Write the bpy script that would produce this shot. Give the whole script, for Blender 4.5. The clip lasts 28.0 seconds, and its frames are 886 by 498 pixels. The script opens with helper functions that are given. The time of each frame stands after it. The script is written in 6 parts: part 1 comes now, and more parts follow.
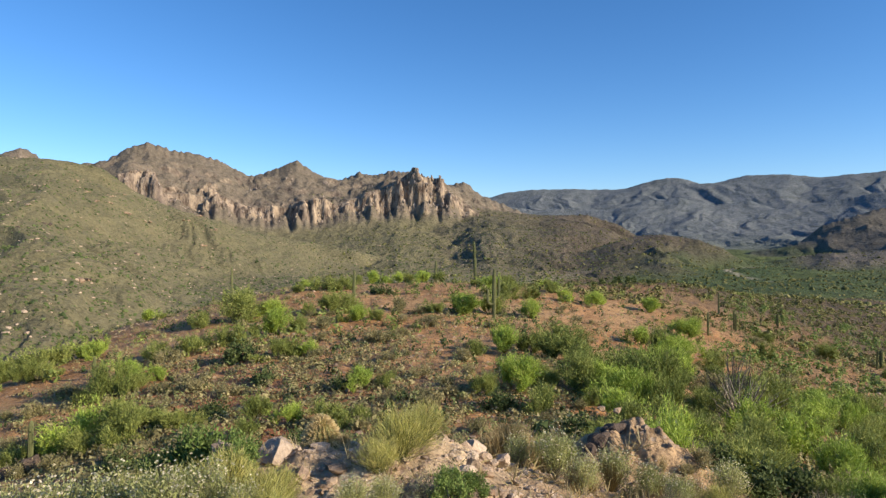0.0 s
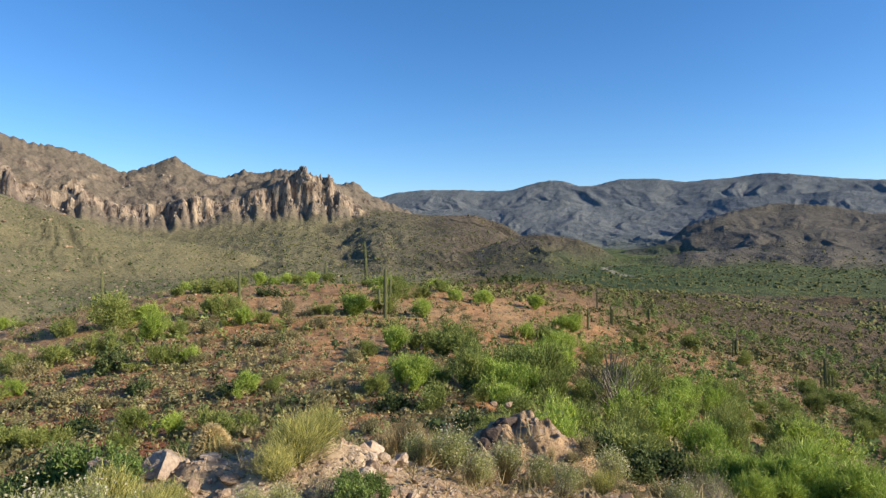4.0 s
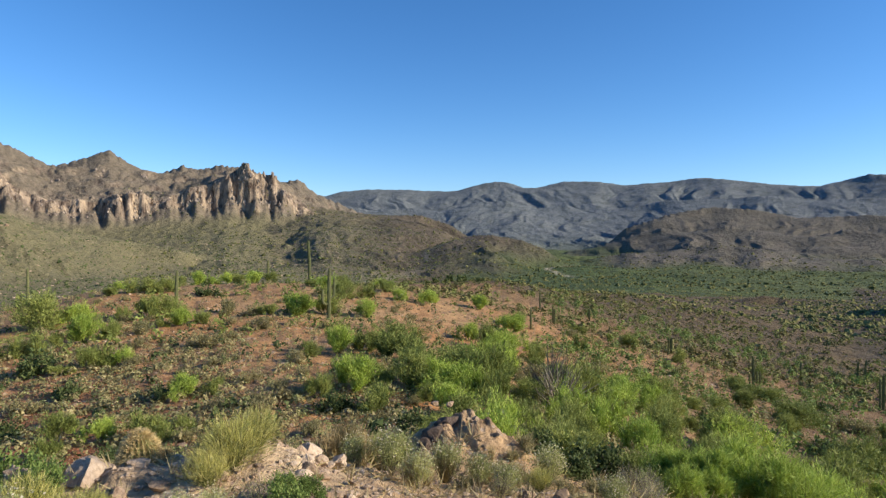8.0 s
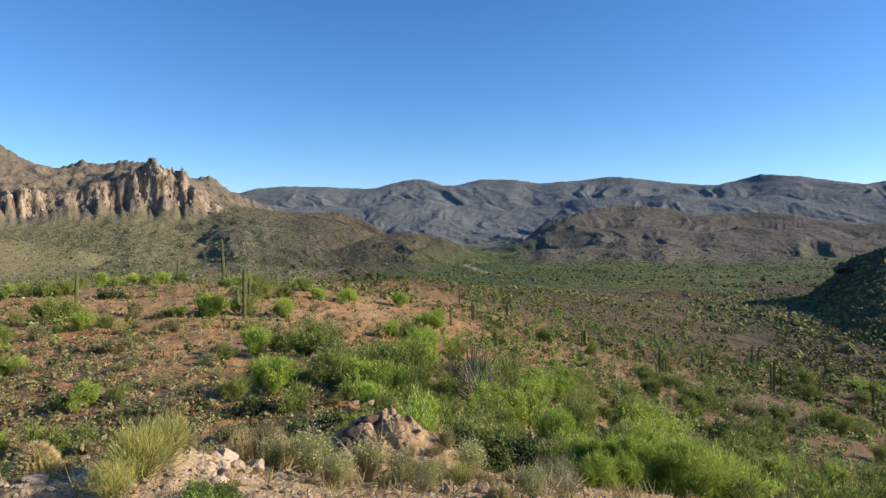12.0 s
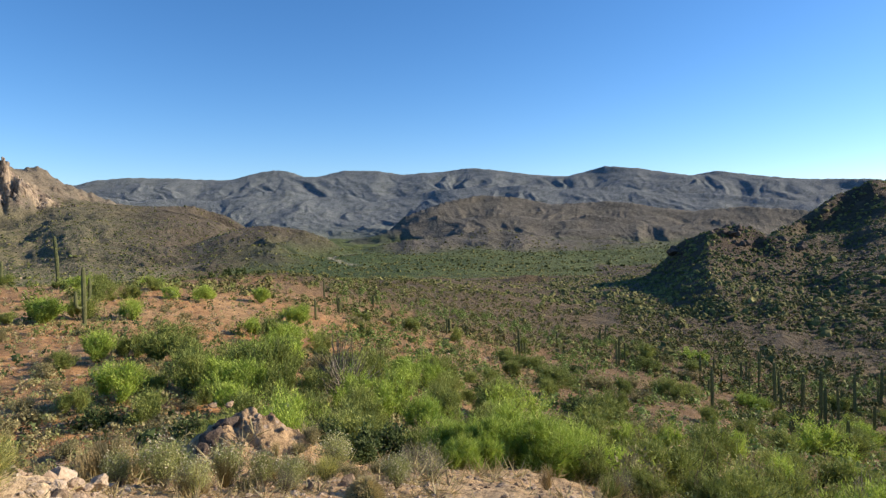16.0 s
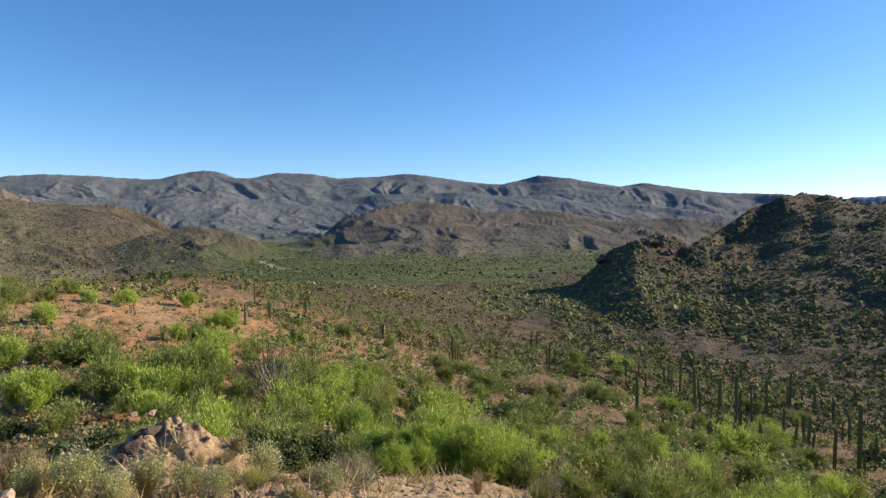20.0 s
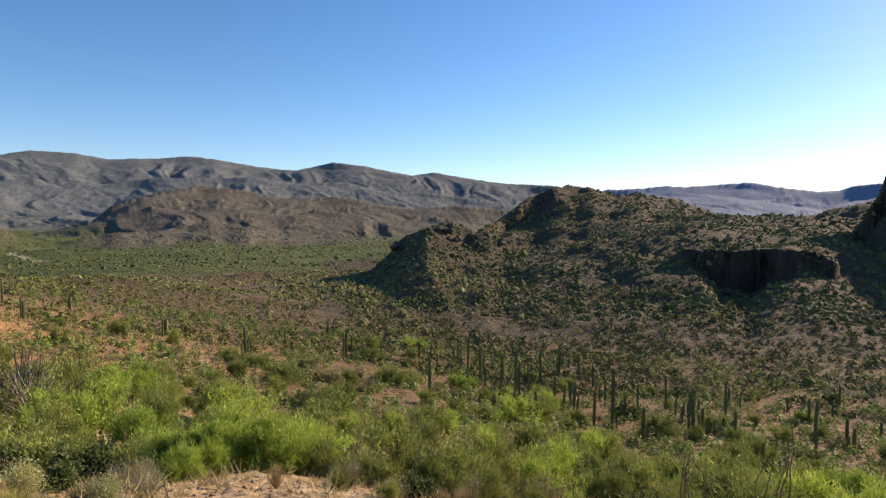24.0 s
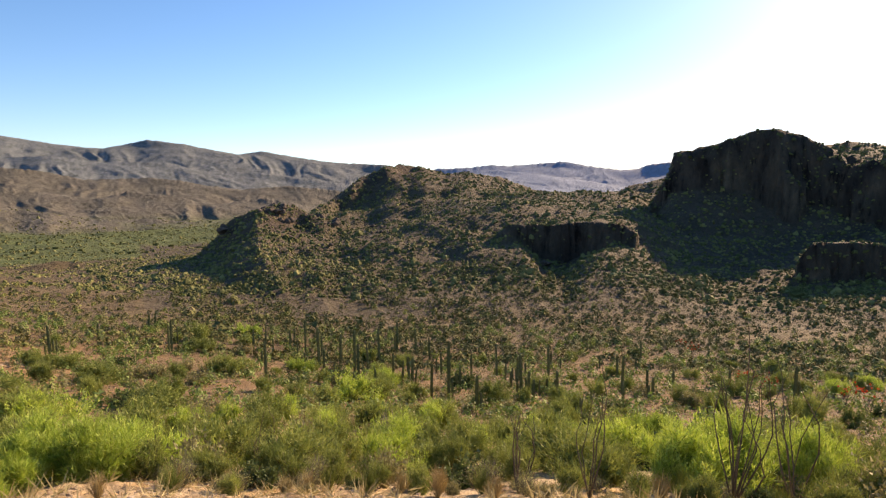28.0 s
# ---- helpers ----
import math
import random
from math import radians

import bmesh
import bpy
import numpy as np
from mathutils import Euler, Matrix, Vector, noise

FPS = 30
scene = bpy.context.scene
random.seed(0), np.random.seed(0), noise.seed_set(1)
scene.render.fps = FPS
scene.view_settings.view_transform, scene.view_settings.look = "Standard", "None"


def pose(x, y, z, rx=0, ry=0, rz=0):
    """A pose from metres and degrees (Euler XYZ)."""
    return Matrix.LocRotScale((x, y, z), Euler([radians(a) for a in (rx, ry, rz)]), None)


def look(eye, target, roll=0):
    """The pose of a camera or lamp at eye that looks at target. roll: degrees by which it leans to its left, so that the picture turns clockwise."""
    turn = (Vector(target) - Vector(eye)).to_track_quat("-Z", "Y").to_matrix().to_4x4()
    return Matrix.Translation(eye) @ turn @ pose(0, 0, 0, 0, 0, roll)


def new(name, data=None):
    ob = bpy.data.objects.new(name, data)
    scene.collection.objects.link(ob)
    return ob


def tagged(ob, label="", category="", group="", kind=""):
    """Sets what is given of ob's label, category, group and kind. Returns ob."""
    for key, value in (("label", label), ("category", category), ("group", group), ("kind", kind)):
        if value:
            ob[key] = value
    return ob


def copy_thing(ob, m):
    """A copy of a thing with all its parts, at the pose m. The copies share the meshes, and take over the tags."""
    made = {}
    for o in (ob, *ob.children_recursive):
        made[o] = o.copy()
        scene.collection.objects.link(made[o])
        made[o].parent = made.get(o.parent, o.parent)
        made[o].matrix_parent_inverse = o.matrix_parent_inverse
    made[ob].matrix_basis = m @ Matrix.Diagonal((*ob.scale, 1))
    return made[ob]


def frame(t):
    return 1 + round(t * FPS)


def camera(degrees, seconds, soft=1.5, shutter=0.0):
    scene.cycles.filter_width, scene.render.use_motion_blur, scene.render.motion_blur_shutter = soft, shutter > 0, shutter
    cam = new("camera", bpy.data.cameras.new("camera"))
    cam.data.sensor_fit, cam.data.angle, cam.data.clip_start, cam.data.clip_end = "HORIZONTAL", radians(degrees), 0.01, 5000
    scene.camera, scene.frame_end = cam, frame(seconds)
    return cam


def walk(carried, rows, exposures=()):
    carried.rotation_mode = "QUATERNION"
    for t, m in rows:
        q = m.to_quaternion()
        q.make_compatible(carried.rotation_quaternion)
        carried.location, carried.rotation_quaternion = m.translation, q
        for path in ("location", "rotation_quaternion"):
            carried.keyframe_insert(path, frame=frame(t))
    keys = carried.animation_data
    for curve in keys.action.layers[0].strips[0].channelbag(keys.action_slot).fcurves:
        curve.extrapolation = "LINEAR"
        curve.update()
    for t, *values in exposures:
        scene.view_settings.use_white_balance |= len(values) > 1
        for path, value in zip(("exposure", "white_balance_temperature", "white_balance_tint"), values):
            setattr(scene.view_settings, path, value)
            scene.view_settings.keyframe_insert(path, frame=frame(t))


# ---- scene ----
cam = camera(70.17, 28.0, 1.35)
EYE = 1.6


def eye_row(t, turn, tilt, lean, sway):
    """A row of the pan: clockwise turn from +y, tilt and lean in degrees, sidestep in metres."""
    a, b = radians(turn), radians(tilt)
    eye = Vector((sway * math.cos(a), -sway * math.sin(a), EYE))
    way = Vector((math.sin(a) * math.cos(b), math.cos(a) * math.cos(b), math.sin(b)))
    return t, look(eye, eye + way, lean)


walk(cam, [eye_row(*row) for row in (
    (0.0, 0.0, -1.17, 0.01, 0.02), (0.5, 1.24, -1.66, 0.1, 0.01), (1.0, 2.69, -2.65, -0.24, -0.03), (1.5, 4.45, -2.97, -0.4, -0.04),
    (2.0, 5.83, -2.46, -0.47, -0.05), (2.5, 6.82, -1.83, -0.49, -0.04), (3.0, 7.98, -1.38, -0.52, -0.04), (3.5, 9.09, -1.19, -0.28, -0.06),
    (5.5, 11.51, -1.3, 0.26, -0.05), (6.0, 12.0, -1.34, 0.31, -0.03), (6.5, 12.65, -1.26, 0.51, -0.0), (7.0, 13.27, -1.18, 0.93, 0.02),
    (7.5, 13.6, -1.15, 0.76, 0.02), (8.0, 14.87, -1.15, 0.48, 0.0), (8.5, 17.11, -1.36, 0.32, -0.0), (9.0, 18.34, -1.42, -0.1, 0.0),
    (9.5, 18.03, -1.45, -0.25, -0.0), (10.0, 17.85, -1.44, -0.33, 0.0), (10.5, 17.75, -1.47, -0.32, -0.0), (11.0, 17.97, -1.42, -0.18, -0.01),
    (11.5, 19.46, -1.36, -0.07, -0.0), (12.0, 22.16, -1.34, 0.18, 0.0), (12.5, 24.92, -1.31, 0.5, 0.0), (13.0, 27.17, -1.33, 0.59, 0.01),
    (13.5, 29.54, -1.34, 0.37, -0.0), (15.5, 34.28, -2.15, -0.87, 0.04), (16.0, 34.4, -2.19, -0.81, 0.06), (16.5, 35.0, -2.08, -0.82, 0.06),
    (17.0, 35.35, -2.06, -0.79, 0.06), (17.5, 35.61, -1.81, -0.52, 0.06), (18.0, 35.46, -1.23, -0.18, 0.05), (18.5, 35.26, -1.14, 0.08, 0.05),
    (19.0, 35.48, -1.03, 0.22, 0.05), (19.5, 36.77, -1.23, 0.1, 0.05), (20.0, 40.29, -1.7, 0.25, 0.06), (20.5, 43.8, -2.02, 0.32, 0.04),
    (21.0, 46.9, -2.38, 0.62, 0.05), (21.5, 48.95, -2.54, 0.47, 0.04), (23.5, 56.08, -2.68, 0.66, 0.04), (24.0, 58.73, -2.74, 0.38, 0.03),
    (24.5, 62.06, -2.81, 0.13, 0.02), (25.0, 64.63, -2.92, 0.16, 0.02), (25.5, 66.94, -3.36, 0.15, 0.01), (26.0, 69.0, -3.57, 0.38, 0.01),
    (26.5, 69.21, -3.72, 0.42, 0.01), (27.0, 68.95, -3.76, 0.11, 0.01), (27.5, 71.1, -4.22, -0.13, 0.01), (28.0, 73.67, -4.62, -0.52, 0.0),
)], exposures=((0.0, 0.55, 6450, 15), (6.0, 0.55, 6300, 14), (13.0, 0.57, 6450, 14), (19.0, 0.63, 6650, 16), (22.5, 0.61, 6850, 18), (24.0, 0.62, 7450, 20), (25.0, 0.86, 7950, 22), (26.5, 0.9, 8200, 23), (28.0, 1.02, 8600, 24)))

# ---------------------------------------------------------------- light
SUN_TURN, SUN_HEIGHT = 114.0, 23.0
world = bpy.data.worlds.new("world")
scene.world = world
world.use_nodes = True
wn = world.node_tree
sky = wn.nodes.new("ShaderNodeTexSky")
sky.sky_type, sky.sun_disc = "NISHITA", False
sky.sun_elevation, sky.sun_rotation = radians(SUN_HEIGHT), radians(SUN_TURN)
sky.altitude, sky.air_density, sky.dust_density, sky.ozone_density = 1500, 1.0, 0.65, 4.2
richer = wn.nodes.new("ShaderNodeHueSaturation")
richer.inputs["Saturation"].default_value = 1.18
wn.links.new(sky.outputs[0], richer.inputs["Color"])
wn.links.new(richer.outputs[0], wn.nodes["Background"].inputs[0])
wn.nodes["Background"].inputs[1].default_value = 0.12
sun_data = bpy.data.lights.new("sun", "SUN")
sun_data.energy, sun_data.angle, sun_data.color = 5.0, radians(0.55), (1.0, 0.87, 0.67)
sun = new("sun", sun_data)
_a, _e = radians(SUN_TURN), radians(SUN_HEIGHT)
sun.matrix_world = look((0, 0, 0), (-math.sin(_a) * math.cos(_e), -math.cos(_a) * math.cos(_e), -math.sin(_e)))

# ---------------------------------------------------------------- noise for the land
def hashed(ix, iy, seed):
    h = (ix.astype(np.int64) * 374761393 + iy.astype(np.int64) * 668265263 + seed * 974711) & 0xFFFFFFFF
    h = ((h ^ (h >> 13)) * 1274126177) & 0xFFFFFFFF
    return ((h ^ (h >> 16)) & 0xFFFF) / 65536.0


def lattice(x, y, seed=0):
    """Smooth gradient noise, about -1 to 1."""
    x, y = np.asarray(x, float), np.asarray(y, float)
    ix, iy = np.floor(x), np.floor(y)
    fx, fy = x - ix, y - iy
    u, v = fx * fx * fx * (fx * (fx * 6 - 15) + 10), fy * fy * fy * (fy * (fy * 6 - 15) + 10)

    def corner(dx, dy):
        a = hashed(ix + dx, iy + dy, seed) * 6.2831853
        return np.cos(a) * (fx - dx) + np.sin(a) * (fy - dy)

    low = corner(0, 0) * (1 - u) + corner(1, 0) * u
    high = corner(0, 1) * (1 - u) + corner(1, 1) * u
    return (low * (1 - v) + high * v) * 1.5


def fbm(x, y, octaves=4, seed=0, gain=0.5):
    total, amp = 0.0, 1.0
    for k in range(octaves):
        total = total + amp * lattice(x * 2 ** k, y * 2 ** k, seed + 17 * k)
        amp *= gain
    return total


def ridged(x, y, octaves=4, seed=0, gain=0.5):
    """Sharp crests, 0 in the gullies to about 1 on the crests."""
    total, amp, norm = 0.0, 1.0, 0.0
    for k in range(octaves):
        total = total + amp * (1 - np.abs(lattice(x * 2 ** k, y * 2 ** k, seed + 31 * k)))
        norm += amp
        amp *= gain
    return total / norm


def ease(a, b, x):
    t = np.clip((x - a) / (b - a), 0.0, 1.0)
    return t * t * (3 - 2 * t)


# ---------------------------------------------------------------- the lie of the land
# Heights along spokes that run out from the lookout, by compass turn from +y.
RADII = (0, 4, 8, 12, 20, 30, 45, 70, 110, 160, 230, 320, 500, 900, 1600, 2500)
SPOKES = {
    -100: (0, 0, -0.2, -0.6, -2, -5, -9, -15, -24, -32, -40, -44, -44, -40, -40, -40),
    -40: (0, -0.5, -1.7, -3.4, -7.0, -10, -12.4, -12.6, -22, -34, -44, -47, -47, -45, -40, -40),
    -27: (0, -0.4, -1.4, -2.8, -6.2, -8.7, -10, -9.8, -11.6, -25, -42, -47, -48, -46, -40, -40),
    -14: (0, -0.4, -1.2, -2.6, -6.2, -8.2, -8.7, -7.9, -6.3, -18, -40, -46, -48, -46, -42, -40),
    0: (0, -0.4, -1.0, -2.6, -6.2, -7.6, -7.6, -7.8, -5.6, -14, -36, -45, -47, -46, -42, -42),
    12: (0, -0.5, -1.45, -2.9, -5.4, -7.2, -7.8, -8.6, -7.8, -10, -28, -42, -46, -47, -46, -44),
    20: (0, -0.55, -1.6, -3.0, -5.4, -7.6, -9.0, -10.5, -10.4, -8.0, -19, -36, -44, -48, -48, -46),
    30: (0, -0.6, -1.7, -3.0, -5.5, -8.2, -10.5, -13.3, -15.2, -14.8, -17.2, -28, -40, -46, -50, -48),
    42: (0, -0.6, -1.7, -3.2, -6.2, -9.2, -12.4, -16.2, -20.2, -22.5, -24.5, -30, -41, -47, -50, -48),
    55: (0, -0.8, -2.2, -3.8, -6.8, -10, -13.4, -18.3, -23.5, -27.0, -28, -25, -38, -48, -50, -48),
    65: (0, -0.9, -2.4, -4.1, -7.2, -10.6, -14.8, -21, -27.5, -31, -27, -16, -20, -40, -50, -48),
    75: (0, -0.9, -2.5, -4.2, -7.3, -10.8, -15.2, -21.5, -27.5, -30, -22, -7, 5, -20, -40, -40),
    90: (0, -0.9, -2.4, -4.1, -7.0, -10.5, -15, -21, -26.5, -29, -21, -1, 4, -20, -40, -40),
    95: (0, -0.85, -2.3, -4.0, -6.9, -10.4, -14.8, -20.8, -26, -30, -28, -21, 2, -10, -30, -30),
    102: (0, -0.8, -2.2, -3.9, -6.8, -10.2, -14.6, -20.5, -26, -30, -29, -25, 2, 0, -20, -20),
    118: (0, -0.6, -1.8, -3.2, -6, -9, -13, -18, -24, -28, -26, -10, 10, 10, 10, 0),
    180: (0, 0.2, 0.4, 0.6, 0.6, 0, -3, -9, -16, -22, -28, -30, -30, -30, -30, -30),
}


def spoke_table():
    turns = np.arange(-110, 251, 1.0)
    depth = np.linspace(0, math.log(2600 / 6 + 1), 420)
    knots = np.log(np.array(RADII) / 6 + 1)
    keys = sorted(SPOKES)
    lines = np.array([np.interp(depth, knots, SPOKES[k]) for k in keys] + [np.interp(depth, knots, SPOKES[-100])])
    kernel = np.hanning(27)
    kernel /= kernel.sum()
    lines = np.array([np.convolve(np.pad(row, 13, "edge"), kernel, "valid") for row in lines])
    keys = np.array(keys + [250])
    full = np.array([np.interp(turns, keys, lines[:, j]) for j in range(len(depth))]).T
    kernel = np.hanning(11)
    kernel /= kernel.sum()
    return np.apply_along_axis(lambda col: np.convolve(np.pad(col, 5, "edge"), kernel, "valid"), 0, full)


SPOKE_TABLE = spoke_table()


def spoke_height(turn, r):
    u = np.clip(np.log(r / 6 + 1) / math.log(2600 / 6 + 1) * 419, 0, 418.999)
    v = np.clip(np.where(turn < -110, turn + 360, turn) + 110, 0, 359.999)
    i, j = v.astype(int), u.astype(int)
    a, b = v - i, u - j
    s = SPOKE_TABLE
    return (s[i, j] * (1 - b) + s[i, j + 1] * b) * (1 - a) + (s[i + 1, j] * (1 - b) + s[i + 1, j + 1] * b) * a


# Crests: compass turn and height angle of the skyline, distance, fall towards and away from the lookout.
LEFT_HILL = ((-60, 6.3), (-45, 6.1), (-38, 5.95), (-34, 5.9), (-31, 5.86), (-29, 5.63), (-28, 5.2),
             (-26, 3.6), (-22, 1.9), (-17.5, 0.5), (-13.3, -0.3), (-8.3, -1.2), (-4.3, -2.2), (0, -4))
CRAGS = ((-45, 3), (-36, 5), (-34.6, 6.3), (-33.6, 6.6), (-32.8, 6.2), (-32.3, 5.7), (-29, 5.72), (-28, 6.08), (-26.5, 7.1), (-25, 7.65), (-23.4, 7.15), (-21.4, 6.92), (-19.6, 6.48),
         (-17.3, 5.3), (-16.6, 5.2), (-14, 6.2), (-13.1, 6.7), (-11.3, 5.5), (-9.3, 4.95), (-7.6, 5.7), (-6.3, 5.4), (-4.8, 5.85),
         (-3, 5.8), (-2.4, 5.9), (-1.8, 5.0), (-0.5, 5.0), (0.4, 4.6), (1.95, 4.91), (3.4, 3.74), (4.4, 3.3), (7, 2.2), (11, 0.6), (15, -1.2))
CLIFF_TOP = ((-31, 3.2), (-28.8, 4.3), (-26.1, 5.3), (-24.5, 5.2), (-23.8, 3.4), (-21.7, 3.3), (-20.3, 4.7), (-19.4, 3.4), (-17.1, 2.45),
             (-14.3, 2.7), (-10.8, 3.4), (-9.4, 2.6), (-7.3, 3.8), (-4.8, 4.4), (-2.5, 6.1), (-1.9, 5.2), (-0.2, 5.15), (0.6, 3.9), (2.4, 2.5), (5, 0.9), (9, -0.6))
CLIFF_FOOT = ((-31, 3.1), (-28.8, 3.3), (-26, 3.1), (-21.7, 2.3), (-17.1, 1.3), (-13.3, 1.15), (-9.4, 1.7), (-4.3, 2.3), (0.3, 2.2), (2.4, 1.7), (5, 0.5), (9, -0.8))
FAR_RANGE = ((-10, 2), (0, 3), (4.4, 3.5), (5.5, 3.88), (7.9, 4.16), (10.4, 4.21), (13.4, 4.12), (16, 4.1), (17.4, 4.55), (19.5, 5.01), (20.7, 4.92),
             (22.2, 4.39), (23.4, 4.44), (25.6, 4.99), (28.6, 4.94), (31.1, 4.57), (34.2, 4.8), (37, 5.11), (39.3, 4.87), (42.4, 4.4),
             (45.6, 4.15), (48.8, 4.98), (51.7, 4.66), (54, 4.2), (55.8, 3.9), (57.8, 4.18), (60.2, 3.8), (63.7, 3.25), (68.4, 3.05), (74, 2), (82, 0))
FRONT_RANGE = ((0, 1.5), (6, 2.7), (8.5, 2.3), (12, 2.6), (15, 2.2), (18, 3.1), (20.5, 3.3), (23, 2.6), (26, 2.9), (28, 2.1), (31, 2.6), (34, 3.2),
               (38, 3.3), (42, 3.5), (46, 3.1), (50, 3.2), (53, 2.5), (57, 2.4), (62, 1.8), (70, 0.6))
FOOTHILLS = ((22, -1.6), (26, -1.4), (29, -0.9), (31, 0.86), (34.7, 2.1), (37.8, 2.66), (41.3, 2.4), (44.3, 1.69), (48.8, 1.9), (51.2, 1.7), (53.5, 1.2),
             (56, 0.9), (60, 1.2), (64, 0.8), (70, 0), (78, -1))
LOW_SPURS = ((24, -3), (26, -2.4), (28, -1.9), (31, -1.33), (34, -1.2), (38.5, -0.41), (41.3, -0.8), (44.3, -1.4), (46.3, -1.5), (49.2, -1.5), (52, -1.8), (58, -2), (64, -3))
MID_RIDGES = ((26, -1.6), (29, -0.6), (31.5, 0.3), (34, 0.9), (36, 0.5), (39, 1.1), (42, 0.6), (45, 0.2), (47.5, 0.8), (51, 0.3), (54, -0.4), (58, 0.2), (62, -0.6), (68, -1.5))
BROWN_HILL = ((-7, -1.0), (-2, 1.2), (1.5, 2.2), (4.3, 2.4), (6.8, 2.05), (9.9, 1.85), (12.9, 1.9), (15.5, 1.03), (17.3, -0.1), (20, -1.4))
BROWN_SPUR = ((9, -2.6), (12, -1.6), (15.5, -0.4), (16.9, 0.04), (19.2, 0.16), (22, -0.28), (24, -1.06), (26, -2.4), (27, -3.2), (29, -5))
BLUE_FAR = ((66, 1), (73.3, 2.69), (76, 2.76), (78.1, 2.99), (79.6, 2.87), (81.1, 2.95), (84.6, 3.18), (86.6, 2.75), (89.4, 2.35), (90.8, 2.41), (91.8, 2.78), (93.4, 2.9), (97, 2), (103, 1))
BLUE_LOW = ((66, 1), (74.5, 2.25), (78.6, 2.5), (82.1, 2.08), (86.6, 1.42), (89.5, 0.9), (95, 0))
HILLOCK = ((34, -7.3), (38, -5.7), (40, -4.95), (41.8, -4.6), (43.6, -4.75), (45.5, -5.6), (49, -7.3))
DOME = ((58, -3), (62.4, -0.6), (64.4, 0.5), (66.4, 1.88), (68.4, 2.72), (70.6, 3.0), (72.5, 2.69), (73.8, 2.28), (76, 2.16), (78.6, 1.82),
        (81.1, 1.1), (84.1, 0.35), (87, 0.15), (89, 0.4), (91.8, 1.4), (94, 1.8), (100, 2), (120, 2))
BOULDER_RIDGE = ((47, -8.0), (50, -6.4), (52.4, -4.6), (54.2, -3.0), (55.2, -1.75), (56.6, -1.2), (58.5, -0.45), (60.4, -0.35), (61.6, -0.95), (64.3, -2.0), (67, -3.0), (70, -4.5))
# beyond turn 110 the mesa's rise is unseen, added to shade the slope
MESA = ((92.6, 0.6), (93.3, 1.9), (93.7, 3.55), (95.8, 3.97), (97.9, 4.53), (99.5, 5.0), (101.2, 5.02), (103.1, 4.75), (104.7, 3.76), (105.8, 3.2), (108.6, 2.6), (110.5, 4.5), (114, 7.0), (122, 8))
MESA_FOOT = ((92.6, 0.5), (93.4, 1.7), (95.8, 2.0), (99.7, 1.4), (102.5, 0.9), (105.6, 0.6), (108.7, -0.3), (122, -0.5))
MESA_BACK = ((100, 3), (104.7, 3.6), (106.2, 3.82), (107.6, 3.7), (108.6, 3.5), (114, 3.2), (122, 3))
ALCOVE = ((78.5, -3.2), (79.6, -2.4), (81.1, -2.5), (84.6, -2.6), (87.6, -2.4), (89.7, -2.3), (91, -3))
ALCOVE_FOOT = ((78.5, -3.4), (80.5, -4), (82.7, -5.6), (84.7, -5.9), (87.6, -4.6), (89.7, -3.2), (91, -3.2))
LEDGE = ((103, -5.5), (103.7, -4.5), (104.3, -4.1), (107, -3.95), (109, -4.3), (113, -4.5), (117, -6))
LEDGE_FOOT = ((103, -5.6), (103.7, -6.8), (109, -6.5), (113, -6.3), (117, -6.2))


# albedo, rockness, scrub of each kind of ground
ZONES = (
    ((0.40, 0.235, 0.125), 0.0, 0.0),    # red-brown soil of the knoll
    ((0.148, 0.110, 0.061), 0.0, 0.5),    # stony flats
    ((0.108, 0.142, 0.045), 0.0, 0.8),   # valley floor
    ((0.355, 0.298, 0.19), 0.0, 0.5),   # grassy hillside
    ((0.215, 0.185, 0.142), 0.2, 0.7),     # crags
    ((0.128, 0.105, 0.078), 0.0, 0.9),    # brown hills
    ((0.152, 0.139, 0.118), 0.05, 0.95), # foothills
    ((0.180, 0.210, 0.236), 0.03, 0.95),  # far range, the haze of distance put into its blue-grey
    ((0.22, 0.295, 0.42), 0.2, 0.4),     # farthest ranges, blue because distance haze is painted into the albedo
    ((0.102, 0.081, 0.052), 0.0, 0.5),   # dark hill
)


def crest(line, turn, dist, soft=0.0):
    """Height of a crest line at that distance; soft: degrees by which its peaks are rounded off."""
    az, el = zip(*line)
    if soft:
        el = [sum(np.interp(a + soft * k, az, el) for k in (-1, -0.5, 0, 0.5, 1)) / 5 for a in az]
    return EYE + dist * np.tan(np.radians(np.interp(turn, az, el)))


